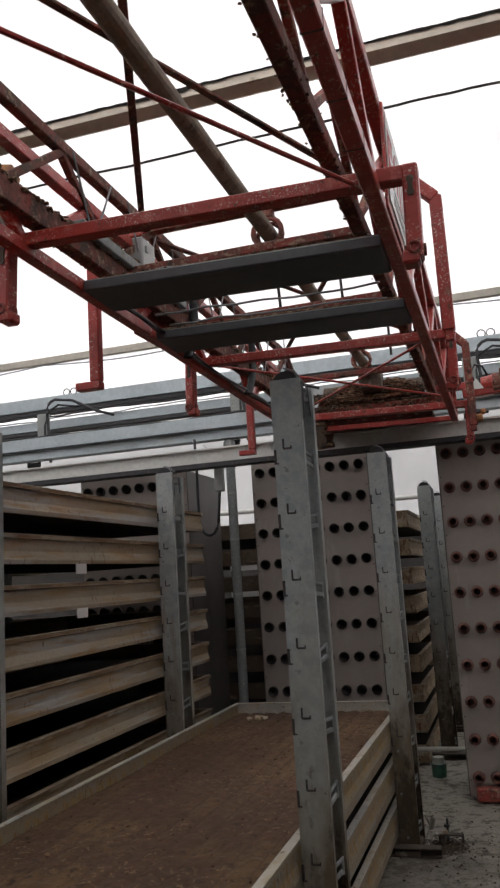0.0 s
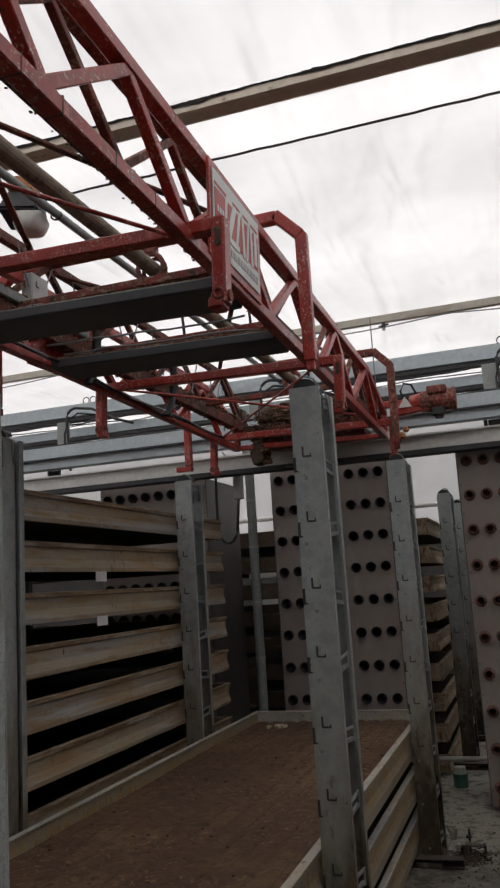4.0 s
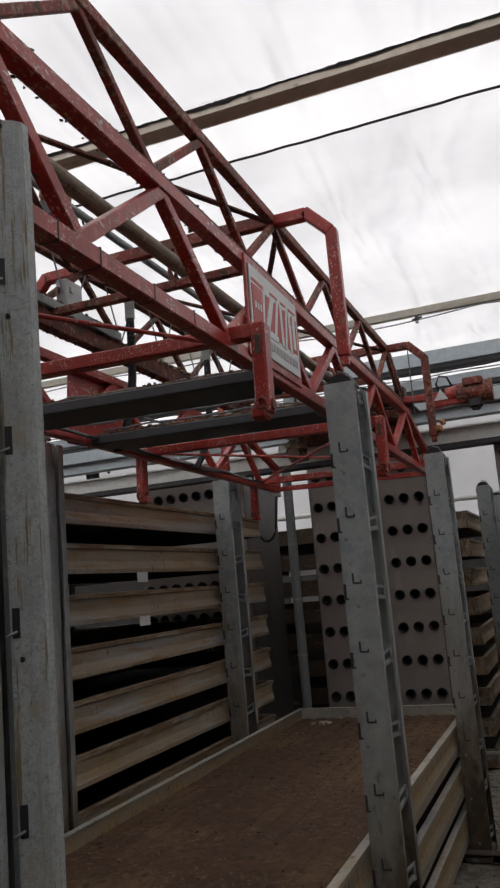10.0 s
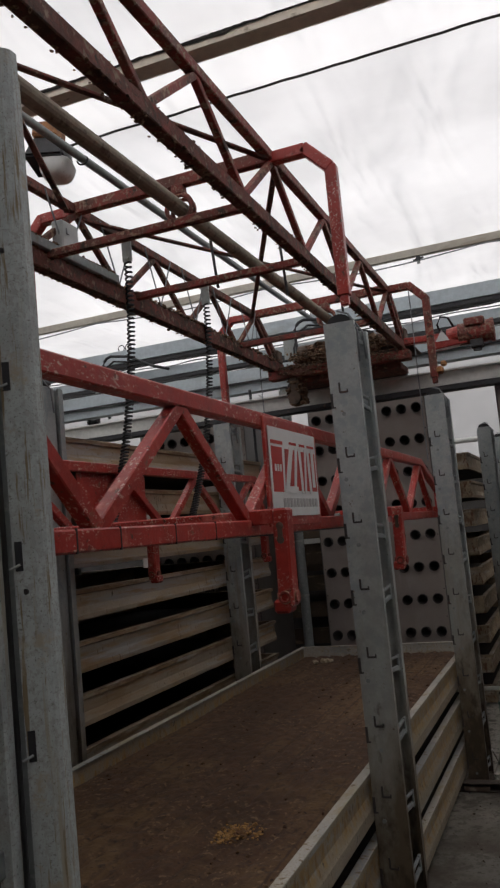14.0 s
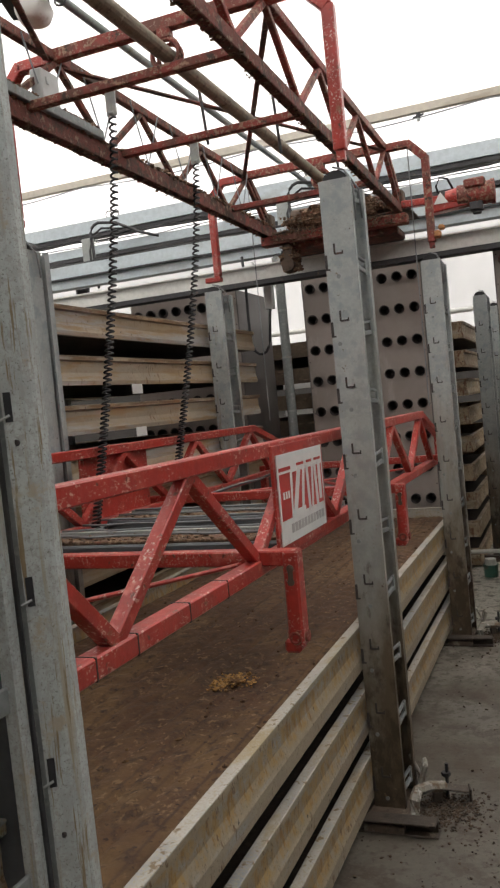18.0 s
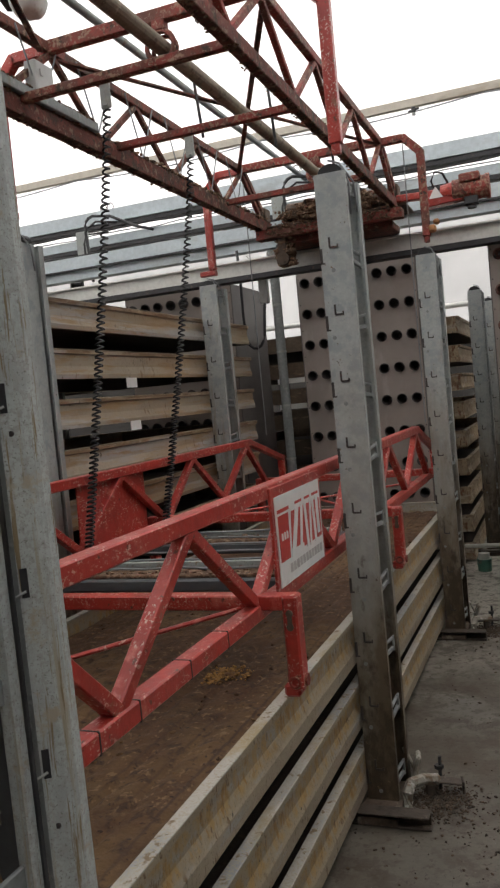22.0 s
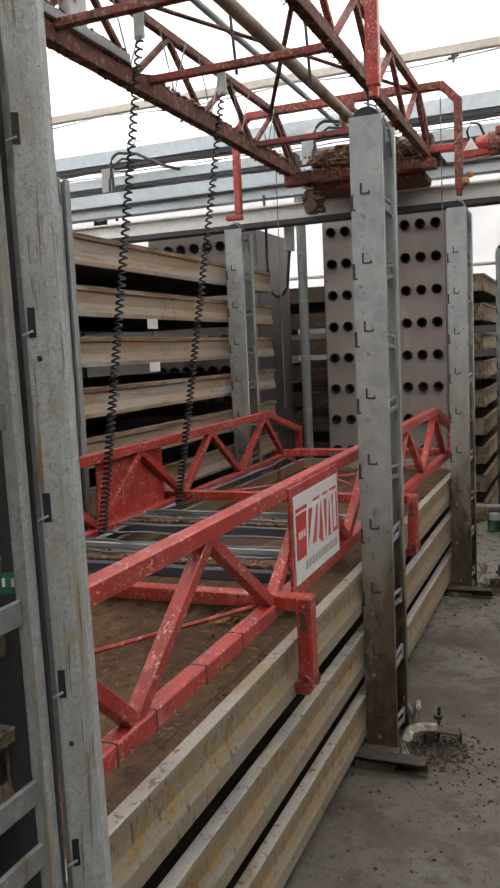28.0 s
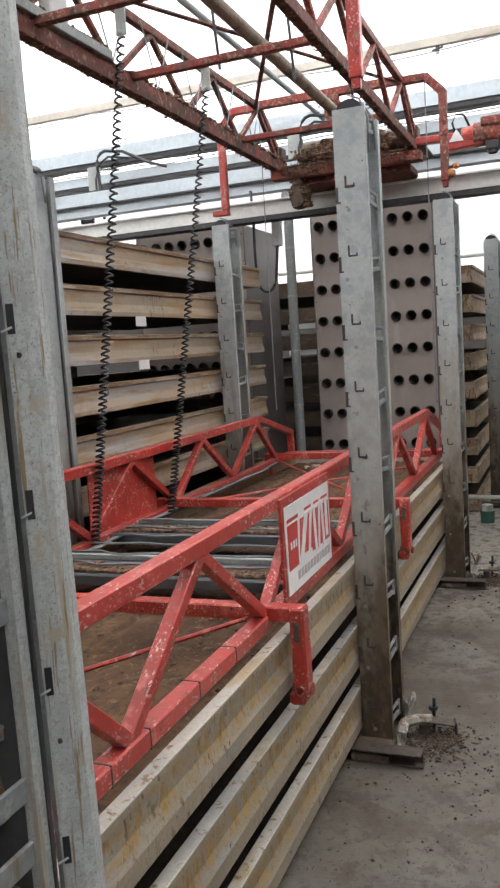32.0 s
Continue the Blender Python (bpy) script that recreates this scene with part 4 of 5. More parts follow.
MAIN = tray_kit(1.74, 6.87, True, 0.026, 1.285, skin=M_TRAY_STACK)
# trays seen only through gaps get the shade-dark soil
LOWER_KIT = tray_kit(1.74, 6.87, False, 0.026, 1.285, skin=M_TRAY_STACK, bed=M_SOIL_DIM)
PLAIN = tray_kit(1.74, 6.87, False, skin=M_TRAY_RACK, lip=M_RIM_STAINED, bed=M_SOIL_DIM)
BACK = tray_kit(8.42, 11.2, False, 0.010, skin=M_TRAY_DIM, lip=M_TRAY_DIM, bed=M_SOIL_DIM)
BACK_EAST = tray_kit(8.15, 10.6, False, 0.0, skin=M_TRAY_OLD, lip=M_RIM_STAINED, bed=M_SOIL_DIM)
NEAR = tray_kit(-1.2, 1.69, False)
TRAY_X, TRAY_STEP = -1.5695, 0.2525
for k in range(3):
    tray(MAIN if k == 2 else LOWER_KIT, TRAY_X, 0.085 + TRAY_STEP * k, "long stained aluminium growing tray " + ("filled with brown soil, on top" if k == 2 else "in the lower stack"), "stacked trays")
for k in range(9):
    tray(PLAIN, -3.03, 0.048 + 0.2517 * k + 0.001 * (k % 3), "long yellow-stained aluminium growing tray in a rack", "racked trays", 0.15 * ((k * 7) % 3 - 1))
for k in range(9):
    tray(BACK_EAST, -1.55, 0.020 + TRAY_STEP * k, "yellow-stained growing tray end in the rack behind", "trays behind")
    # the stack at x = -4.46 is added to block daylight through the rack
    tray(PLAIN, -4.46, 0.048 + 0.2517 * k, "growing tray added behind the rack to darken its gaps", "racked trays")
    tray(BACK, -2.92, 0.032 + TRAY_STEP * k, "dirty growing tray in the rack behind, darkened to stand for shade", "trays behind")
for k in range(9):
    tray(NEAR, -1.552, 0.115 + 0.262 * k, "aluminium growing tray in the near stack", "near trays")

bm = bmesh.new()
for _ in range(9):
    k = RNG.uniform(-1, 1)
    cx, cy = -1.27 + 0.05 * k + RNG.gauss(0, 0.012), 3.31 + 0.05 * k + RNG.gauss(0, 0.03)
    add_clods(bm, 34, (cx - 0.035, cx + 0.035, cy - 0.05, cy + 0.05, 0.668, 0.676), (0.002, 0.007), RNG)
solo("straw_clods", bm, M_STRAW, "crumbled yellow straw clods on the soil", "clods", kind="stuff")
bm = bmesh.new()
add_clods(bm, 420, (-2.15, -1.02, 1.85, 6.7, 0.660, 0.672), (0.003, 0.010), RNG)
solo("soil_crumbs", bm, M_SOIL, "brown soil crumbs on the tray", "crumbs", kind="stuff")
bm = bmesh.new()
add_clods(bm, 10, (-2.05, -1.90, 6.52, 6.62, 0.668, 0.684), (0.012, 0.026), RNG)
solo("pale_clod", bm, M_TRAY, "pale clod of straw at the tray's end", "clod")

# white cards stand in for bright daylight gaps between trays; then a green tag
for z in (1.540, 1.784):
    bm = bmesh.new()
    add_box(bm, (0, 0, 0), (0.003, 0.12, 0.056), 0)
    ob = solo("paper_label", bm, M_PLAIN_WHITE, "white card standing in for a bright gap between racked trays", "label", "tray labels")
    ob.matrix_basis = pose(-2.412, 4.90, z)
for z in (1.522, 1.775):
    bm = bmesh.new()
    add_box(bm, (0, 0, 0), (0.29, 0.004, 0.05), 0)
    ob = solo("paper_label", bm, M_PLAIN_WHITE, "white strip standing in for a bright gap between trays behind", "label", "tray labels")
    ob.matrix_basis = pose(-2.585, 8.425, z)
bm = bmesh.new()
add_box(bm, (0, 0, 0), (0.06, 0.003, 0.030), 0)
ob = solo("green_tag", bm, M_GREEN, "green plastic tag on a near tray", "tag")
ob.matrix_basis = pose(-0.876, 1.62, 1.295, 0, 0, 40)
for i in range(3):
    bm = bmesh.new()
    add_box(bm, (-0.006 + 0.012 * i, -0.002, 0.004 - 0.002 * i), (0.004, 0.001, 0.012), 0)
    part("print_bar", bm, M_PLAIN_WHITE, ob, "pale printed bar")

# ---- air ducts with rows of nozzles ----
HOLE_R, HOLE_DX, HOLE_DZ = 0.042, 0.1241, 0.2622


def plate_with_holes(name, cols, rows, r, dx, dz, margin):
    """A sheet of cells, each with a round hole; x to the right, z down from the first hole."""
    verts, faces, n = [], [], 16
    for i in range(cols):
        for j in range(rows):
            cx, cz = i * dx, -j * dz
            x0, x1 = (cx - dx / 2 if i else cx - margin), (cx + dx / 2 if i < cols - 1 else cx + margin)
            z0, z1 = (cz - dz / 2 if j < rows - 1 else cz - dz / 2), (cz + dz / 2 if j else cz + 0.10)
            k = len(verts)
            for a in range(n):
                c, s = math.cos(2 * math.pi * a / n), math.sin(2 * math.pi * a / n)
                verts.append((cx + r * c, 0, cz + r * s))
                f = min((x1 - cx if c > 0 else cx - x0) / max(abs(c), 1e-6), (z1 - cz if s > 0 else cz - z0) / max(abs(s), 1e-6))
                verts.append((cx + f * c, 0, cz + f * s))
            for a in range(n):
                b = (a + 1) % n
                quad = [k + 2 * a, k + 2 * a + 1, k + 2 * b + 1, k + 2 * b]
                p, q = verts[k + 2 * a + 1], verts[k + 2 * b + 1]
                if abs(p[0] - q[0]) > 1e-6 and abs(p[2] - q[2]) > 1e-6:
                    ex = p[0] if abs(p[0] - x0) < 1e-6 or abs(p[0] - x1) < 1e-6 else q[0]
                    ez = p[2] if abs(p[2] - z0) < 1e-6 or abs(p[2] - z1) < 1e-6 else q[2]
                    verts.append((ex, 0, ez))
                    quad.insert(2, len(verts) - 1)
                faces.append(quad)
    me = bpy.data.meshes.new(name)
    me.from_pydata(verts, [], faces)
    bm = bmesh.new()
    bm.from_mesh(me)
    bmesh.ops.remove_doubles(bm, verts=bm.verts, dist=0.0005)
    bm.to_mesh(me)
    bm.free()
    me.materials.append(M_DUCT)
    return me


def nozzle_mesh(mat, outline):
    bm = bmesh.new()
    n = 14
    rings = []
    for r, y in outline:
        rings.append([bm.verts.new((r * math.cos(2 * math.pi * a / n), y, r * math.sin(2 * math.pi * a / n))) for a in range(n)])
    for p, q in zip(rings, rings[1:]):
        for a in range(n):
            bm.faces.new((p[a], p[(a + 1) % n], q[(a + 1) % n], q[a]))
    return mesh_of("nozzle", bm, mat, True)


NOZZLE = nozzle_mesh(M_NOZZLE, ((HOLE_R, 0.002), (HOLE_R, -0.026), (HOLE_R - 0.004, -0.027), (HOLE_R - 0.005, 0.10), (0.012, 0.11)))
NOZZLE_RUSTY = nozzle_mesh(M_RUSTNOZZLE, ((HOLE_R + 0.002, 0.0), (0.037, -0.004), (0.034, -0.045), (0.026, -0.047), (0.025, 0.03), (0.008, 0.034)))
bm = bmesh.new()
add_tube(bm, (0, -0.002, 0), (0, 0.001, 0), 0.005, 6)
SCREW = mesh_of("screw", bm, M_NOZZLE)
DUCT_ROWS = 10
DUCT_FACE = plate_with_holes("front_sheet", 8, DUCT_ROWS, HOLE_R, HOLE_DX, HOLE_DZ, 0.068)


def air_duct(x_first, y, z_first, depth=0.8, label="tall grey sheet-metal air duct with rows of round nozzles", spout=NOZZLE):
    t = thing("air_duct", pose(x_first, y, 0), label, "air duct", "air ducts")
    piece("front_sheet", DUCT_FACE, t, pose(0, 0, z_first))
    for i in range(8):
        for j in range(DUCT_ROWS):
            piece("nozzle", spout, t, pose(i * HOLE_DX, 0, z_first - j * HOLE_DZ, 0, 37 * ((i * 5 + j * 3) % 7), 0))
    x0, x1, z0, z1 = -0.068, 7 * HOLE_DX + 0.068, z_first - (DUCT_ROWS - 0.5) * HOLE_DZ, z_first + 0.10
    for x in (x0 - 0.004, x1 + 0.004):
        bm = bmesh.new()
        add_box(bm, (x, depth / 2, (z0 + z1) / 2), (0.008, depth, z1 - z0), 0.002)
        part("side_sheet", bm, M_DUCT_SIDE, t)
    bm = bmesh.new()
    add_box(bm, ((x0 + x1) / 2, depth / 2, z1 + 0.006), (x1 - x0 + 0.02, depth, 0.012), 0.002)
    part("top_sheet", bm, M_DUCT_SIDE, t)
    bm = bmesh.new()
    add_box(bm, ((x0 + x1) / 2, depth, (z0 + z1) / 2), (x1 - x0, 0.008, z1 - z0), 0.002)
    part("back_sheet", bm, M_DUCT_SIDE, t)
    for x in (x0 + 0.05, x1 - 0.05):
        for yy in (0.06, depth - 0.06):
            bm = bmesh.new()
            add_box(bm, (x, yy, z0 / 2), (0.06, 0.06, z0 - 0.002), 0.004)
            part("leg", bm, M_GALV, t)
    for x in (x0 + 0.012, x1 - 0.012):
        for j in range(12):
            piece("screw", SCREW, t, pose(x, 0, z1 - 0.06 - j * 0.22))
    return t


air_duct(-2.095, 7.509, 2.565, 0.3)
air_duct(-3.605, 7.22, 2.505)
air_duct(-0.48, 7.10, 2.52, 0.8, "tall grey air duct with rusty nozzles", NOZZLE_RUSTY)
bm = bmesh.new()
add_box(bm, (0, 0, 0.06), (0.9, 0.5, 0.09), 0.008)
ob = solo("red_skid", bm, M_RED_DIRTY, "dirty red steel skid on the floor", "skid")
ob.matrix_basis = pose(-0.05, 7.25, 0)

# switch box with a hanging cable loop on the column
sw = thing("switch_box", pose(-2.44, 7.14, 2.44), "grey switch box with a hanging black cable loop", "switch box")
bm = bmesh.new()
add_box(bm, (0.10, 0, 0.06), (0.075, 0.06, 0.20), 0.008)
part("housing", bm, M_GREYBOX, sw)
bm = bmesh.new()
add_hose(bm, [(-0.10, -0.02, 0.42), (-0.09, -0.02, 0.2), (-0.09, -0.03, -0.1)] + [(0.0 - 0.085 * math.cos(a), -0.03, -0.26 - 0.14 * math.sin(a)) for a in (0.1, 0.5, 0.9, 1.3, 1.7, 2.1, 2.5, 2.9)] + [(0.10, -0.02, -0.08), (0.105, 0, 0.0)], 0.012, 7)
part("cable", bm, M_BLACK, sw, "black cable hanging in a loop", smooth=True)

# small things on the floor
pail = thing("pail", pose(-0.825, 7.78, 0), "small green and white plastic pail on the floor", "pail")
bm = bmesh.new()
add_tube(bm, (0, 0, 0.004), (0, 0, 0.105), 0.056, 18, 0.061)
part("lower_body", bm, M_PAIL, pail)
bm = bmesh.new()
add_tube(bm, (0, 0, 0.105), (0, 0, 0.155), 0.050, 18, 0.045)
part("upper_body", bm, M_PALE, pail)
bm = bmesh.new()
add_tube(bm, (-1.1, 7.66, 0.24), (1.85, 7.66, 0.24), 0.018, 10)
solo("water_pipe", bm, M_PALE, "pale plastic water pipe near the floor", "pipe", smooth=True)
for x, y in ((-0.73, 3.90), (-0.70, 6.14)):
    br = thing("anchor_bracket", pose(x, y, 0, 0, 0, 12), "bent whitish metal anchor bracket with a bolt, half buried in dirt", "bracket", "anchor brackets")
    bm = bmesh.new()
    add_hose(bm, [(-0.075, -0.13, 0.005), (-0.07, -0.12, 0.06), (-0.055, -0.09, 0.085), (-0.01, -0.04, 0.075), (0.05, -0.01, 0.06)], 0.022, 7)
    add_box(bm, (-0.03, 0.02, 0.105), (0.02, 0.08, 0.10), 0.008, Matrix.Rotation(radians(18), 4, "Y"))
    add_box(bm, (-0.055, 0.03, 0.13), (0.012, 0.03, 0.10), 0.004, Matrix.Rotation(radians(-24), 4, "Y"))
    part("angle_plate", bm, M_BENT, br, "crumpled whitish sheet metal")
    bm = bmesh.new()
    add_tube(bm, (0.06, 0.03, 0.0), (0.065, 0.03, 0.135), 0.007, 8)
    add_tube(bm, (0.06, 0.03, 0.085), (0.06, 0.03, 0.10), 0.018, 6)
    part("bolt", bm, M_DARKSTEEL, br)
    bm = bmesh.new()
    add_box(bm, (0.075, -0.015, 0.058), (0.15, 0.055, 0.008), 0.003, Matrix.Rotation(radians(8), 4, "Y"))
    add_box(bm, (0.145, -0.015, 0.036), (0.010, 0.055, 0.05), 0.003)
    add_box(bm, (0.02, -0.015, 0.03), (0.04, 0.05, 0.05), 0.008)
    part("clamp", bm, M_FOOT, br, "dark bent clamp plate")
    bm = bmesh.new()
    for _ in range(1300):
        cx, cy = RNG.gauss(x + 0.06, 0.065), RNG.gauss(y - 0.06, 0.07)
        add_clods(bm, 1, (cx, cx, cy, cy, 0.0, 0.012), (0.0015, 0.0055), RNG)
    solo("dirt_pile", bm, M_DIRT, "dark crumbly dirt around the bracket", "dirt", kind="stuff")
bm = bmesh.new()
add_clods(bm, 480, (-0.85, 1.2, 1.8, 7.0, 0.001, 0.005), (0.002, 0.008), RNG)
for bx, by in ((-0.52, 3.72), (-0.47, 5.95)):
    for spread in (0.15, 0.3):
        for _ in range(90):
            cx, cy = RNG.gauss(bx, spread), RNG.gauss(by, spread)
            add_clods(bm, 1, (cx, cx, cy, cy, 0.001, 0.004), (0.002, 0.007), RNG)
solo("floor_crumbs", bm, M_DIRT, "dark crumbs scattered on the concrete", "crumbs", kind="stuff")

# ---- the crane ----
CX, CR, CL = -1.59, -1.13, -2.12
CZB, CZT = 2.905, 3.24
crane = thing("gantry_crane", pose(0, 0, 0), "dirty red lattice gantry crane with drive shaft", "crane")
YC0, YC1 = -1.7, 6.95
CH = 0.385
for x, mt, mb in ((CR, M_RED_DIRTY, M_RED_GRIMY), (CL, M_RED_GRIMY, M_RED_GRIMY)):
    bm = bmesh.new()
    add_beam(bm, (x, YC0, CZB), (x, 6.75, CZB), 0.06 if x == CL else 0.048, 0.085 if x == CL else 0.06, 0.004)
    part("bottom_chord", bm, mb, crane, "grimy lower chord")
    bm = bmesh.new()
    add_beam(bm, (x, YC0, CZT), (x, 6.30, CZT), 0.04, 0.045, 0.004)
    part("top_chord", bm, mt, crane)
    bm = bmesh.new()
    add_beam(bm, (x, 6.28, CZT), (x, 6.70, CZB + 0.05), 0.04, 0.04, 0.004)
    part("end_strut", bm, mt, crane)
    bm = bmesh.new()
    add_box(bm, (x, 6.66, CZB + 0.085), (0.075, 0.10, 0.10), 0.008)
    add_box(bm, (x, 6.60, CZB + 0.09), (0.03, 0.04, 0.05), 0.004)
    part("strut_housing", bm, M_RUSTY, crane, "rusty housing at the foot of the strut")
    k = 0
    y = 6.24
    while y > YC0 + 0.5:
        for ya, yb in ((y, y - CH), (y - 2 * CH, y - CH)):
            bm = bmesh.new()
            add_beam(bm, (x, ya, CZT - 0.02), (x, yb, CZB + 0.025), 0.028, 0.028, 0.003, (1, 0, 0))
            part("diagonal", bm, mt, crane)
        y -= 2 * CH
    bm = bmesh.new()
    add_beam(bm, (x, 6.24, CZT - 0.02), (x, 6.62, CZB + 0.02), 0.028, 0.028, 0.003, (1, 0, 0))
    part("diagonal", bm, mt, crane)
    bm = bmesh.new()
    if x == CL:
        add_clods(bm, 2400, (x - 0.032, x + 0.032, 1.2, 6.7, CZB + 0.030, CZB + 0.056), (0.004, 0.016), RNG)
        add_clods(bm, 420, (x - 0.010, x + 0.050, 3.3, 4.2, CZB + 0.080, CZB + 0.090), (0.003, 0.010), RNG)
    else:
        add_clods(bm, 700, (x - 0.022, x + 0.022, 1.2, 6.7, CZB + 0.026, CZB + 0.034), (0.002, 0.007), RNG)
    add_clods(bm, 1300 if x == CL else 500, (x - 0.030, x + 0.028, 1.0, 6.7, CZB - (0.048 if x == CL else 0.036), CZB - 0.026), (0.003, 0.009), RNG)
    part("dirt_crust", bm, M_CRUST, crane, "lumpy dirt caked on the chord")["kind"] = "stuff"
YA = (3.92, 6.24, -0.2)
for y in YA:
    for s, x in ((1, CR), (-1, CL)):
        o = 0.262 if s > 0 else 0.28
        bm = bmesh.new()
        add_beam(bm, (x, y, CZT - 0.01), (x + s * (o - 0.10), y, CZT - 0.01), 0.05, 0.05, 0.005)
        add_beam(bm, (x + s * (o - 0.11), y, CZT), (x + s * o, y, CZT - 0.115), 0.05, 0.05, 0.005)
        add_beam(bm, (x + s * o, y, CZT - 0.105), (x + s * o, y, 2.575), 0.05, 0.045, 0.005, (0, 1, 0))
        if s < 0:
            add_box(bm, (x - o - 0.035, y, 2.555), (0.12, 0.05, 0.035), 0.004)
        else:
            add_box(bm, (x + o, y, 2.56), (0.035, 0.03, 0.05), 0.004)
        part("guide_arm", bm, M_RED_DIRTY if y > 6 and s > 0 else M_RED, crane, "rust-smeared bent guide arm" if y > 6 and s > 0 else "bright red bent guide arm")
    bm = bmesh.new()
    add_beam(bm, (CL, y, CZT), (CR, y, CZT), 0.045, 0.055, 0.004)
    part("cross_bar", bm, M_RED_DIRTY, crane)
    bm = bmesh.new()
    add_ring(bm, Matrix.Translation((CX + 0.02, y - 0.01, 3.115)) @ Matrix.Rotation(radians(90), 4, "X"), 0.062, 0.012, 18, 6)
    add_ring(bm, Matrix.Translation((CX + 0.02, y + 0.035, 3.115)) @ Matrix.Rotation(radians(90), 4, "X"), 0.055, 0.010, 18, 6)
    add_box(bm, (CX + 0.02, y, 3.20), (0.06, 0.05, 0.05), 0.006)
    part("shaft_bearing", bm, M_RED_DIRTY, crane, "red ring bearing of the shaft")
for y in (3.655, 4.43, 5.86, 1.2, 0.3):
    bm = bmesh.new()
    add_beam(bm, (CL, y, CZB + 0.03), (CR, y, CZB + 0.03), 0.04, 0.035, 0.003)
    part("lower_cross_bar", bm, M_RED_DIRTY, crane)
for xa, ya, xb, yb in ((CL, 3.86, CR, 1.5), (CR, 3.86, CL, 1.6), (CL, 3.98, CR, 6.2), (CR, 3.98, CL, 6.2)):
    bm = bmesh.new()
    add_beam(bm, (xa, ya, CZT - 0.03), (xb, yb, CZT - 0.03), 0.026, 0.012, 0.002)
    part("tie_bar", bm, M_RED_GRIMY, crane, "thin dark red plan bracing bar")
for x, y in ((CX - 0.12, 4.62), (CX + 0.14, 5.0), (CX + 0.3, 5.6)):
    bm = bmesh.new()
    add_tube(bm, (x, y, CZB + 0.05), (x, y - 0.06, CZT + 0.02), 0.008, 7)
    part("hanger_rod", bm, M_DARKSTEEL, crane)
bm = bmesh.new()
add_tube(bm, (CX + 0.02, YC0 + 0.2, 3.115), (CX + 0.02, 6.35, 3.115), 0.034, 16)
part("drive_shaft", bm, M_TUBE, crane, "grimy tan drive shaft tube", smooth=False)
for i in range(7):
    bm = bmesh.new()
    y = 3.2 + 0.45 * i
    add_tube(bm, (CL + 0.03, y, CZT), (CL + 0.03, y + 0.14, CZB + 0.04), 0.004, 5)
    add_tube(bm, (CL + 0.03, y + 0.14, CZB + 0.04), (CL + 0.03, y + 0.3, CZT), 0.004, 5)
    part("wire_zigzag", bm, M_GREYCABLE, crane)
# end carriage on the runway rail
bm = bmesh.new()
add_beam(bm, (CL - 0.04, 6.60, 2.83), (CR + 0.06, 6.60, 2.83), 0.10, 0.07, 0.006)
part("end_beam", bm, M_RED_DIRTY, crane)
bm = bmesh.new()
add_beam(bm, (CL - 0.02, 6.99, 2.785), (CR - 0.05, 6.99, 2.785), 0.10, 0.07, 0.006)
part("carriage_beam", bm, M_DARKSTEEL, crane, "dark end carriage beam")
bm = bmesh.new()
add_box(bm, (CX, 6.80, 2.895), (CR - CL + 0.1, 0.36, 0.012), 0.002)
part("deck", bm, M_RUSTY, crane, "grimy end deck")
bm = bmesh.new()
add_box(bm, (CX, 6.78, 2.775), (CR - CL - 0.12, 0.3, 0.05), 0.006)
part("pan", bm, M_RED_GRIMY, crane)
for x in (CL + 0.1, CR - 0.14):
    bm = bmesh.new()
    add_tube(bm, (x, 6.96, 2.80), (x, 7.04, 2.80), 0.052, 16)
    part("wheel", bm, M_DARKSTEEL, crane)
for dx, dy, r, ln in ((-0.22, 6.72, 0.075, 0.26), (0.28, 6.72, 0.07, 0.22)):
    bm = bmesh.new()
    add_tube(bm, (CX + dx - ln / 2, dy, 2.985), (CX + dx + ln / 2, dy, 2.985), r, 16)
    part("hoist_drum", bm, M_RUSTY, crane, "dirt-caked hoist drum")
bm = bmesh.new()
add_box(bm, (CX + 0.03, 6.55, 3.03), (0.16, 0.2, 0.16), 0.02)
add_tube(bm, (CX + 0.02, 6.38, 3.10), (CX + 0.02, 6.5, 3.08), 0.05, 14)
part("gearbox", bm, M_RUSTY, crane, "grimy gearbox")
bm = bmesh.new()
bmesh.ops.create_icosphere(bm, subdivisions=5, radius=1.0)
for v in bm.verts:
    p = Vector((max(-0.9, min(0.9, v.co.x * 1.3)), max(-0.9, min(0.9, v.co.y * 1.4)), max(-0.8, min(0.85, v.co.z * 1.2))))
    p = Vector((CX + 0.02 + p.x * 0.30, 6.69 + p.y * 0.13, 2.965 + p.z * 0.075))
    v.co = p + v.co.normalized() * (0.024 * noise.noise(p * 9) + 0.018 * noise.noise(p * 30) + 0.014 * noise.noise(p * 75) + 0.010 * noise.noise(p * 160))
part("dirt_mound", bm, M_CRUST, crane, "crusted mound of soil and straw on the end deck")
bm = bmesh.new()
for _ in range(26):
    cx, cy, cz = RNG.uniform(CL + 0.08, CR - 0.06), RNG.uniform(6.60, 6.86), RNG.uniform(2.91, 3.01)
    add_clods(bm, 60, (cx - 0.07, cx + 0.07, cy - 0.05, cy + 0.05, cz - 0.04, cz + 0.03), (0.004, 0.014), RNG)
add_clods(bm, 500, (CL + 0.05, CR - 0.02, 6.535, 6.56, 2.80, 2.88), (0.003, 0.010), RNG)
add_clods(bm, 160, (CL + 0.1, CL + 0.22, 6.58, 6.70, 2.60, 2.80), (0.01, 0.03), RNG)
part("dirt_crust", bm, M_CRUST, crane, "thick dirt heaped on the end deck")["kind"] = "stuff"
bm = bmesh.new()
add_box(bm, (CL + 0.15, 6.60, 2.70), (0.06, 0.06, 0.2), 0.008)
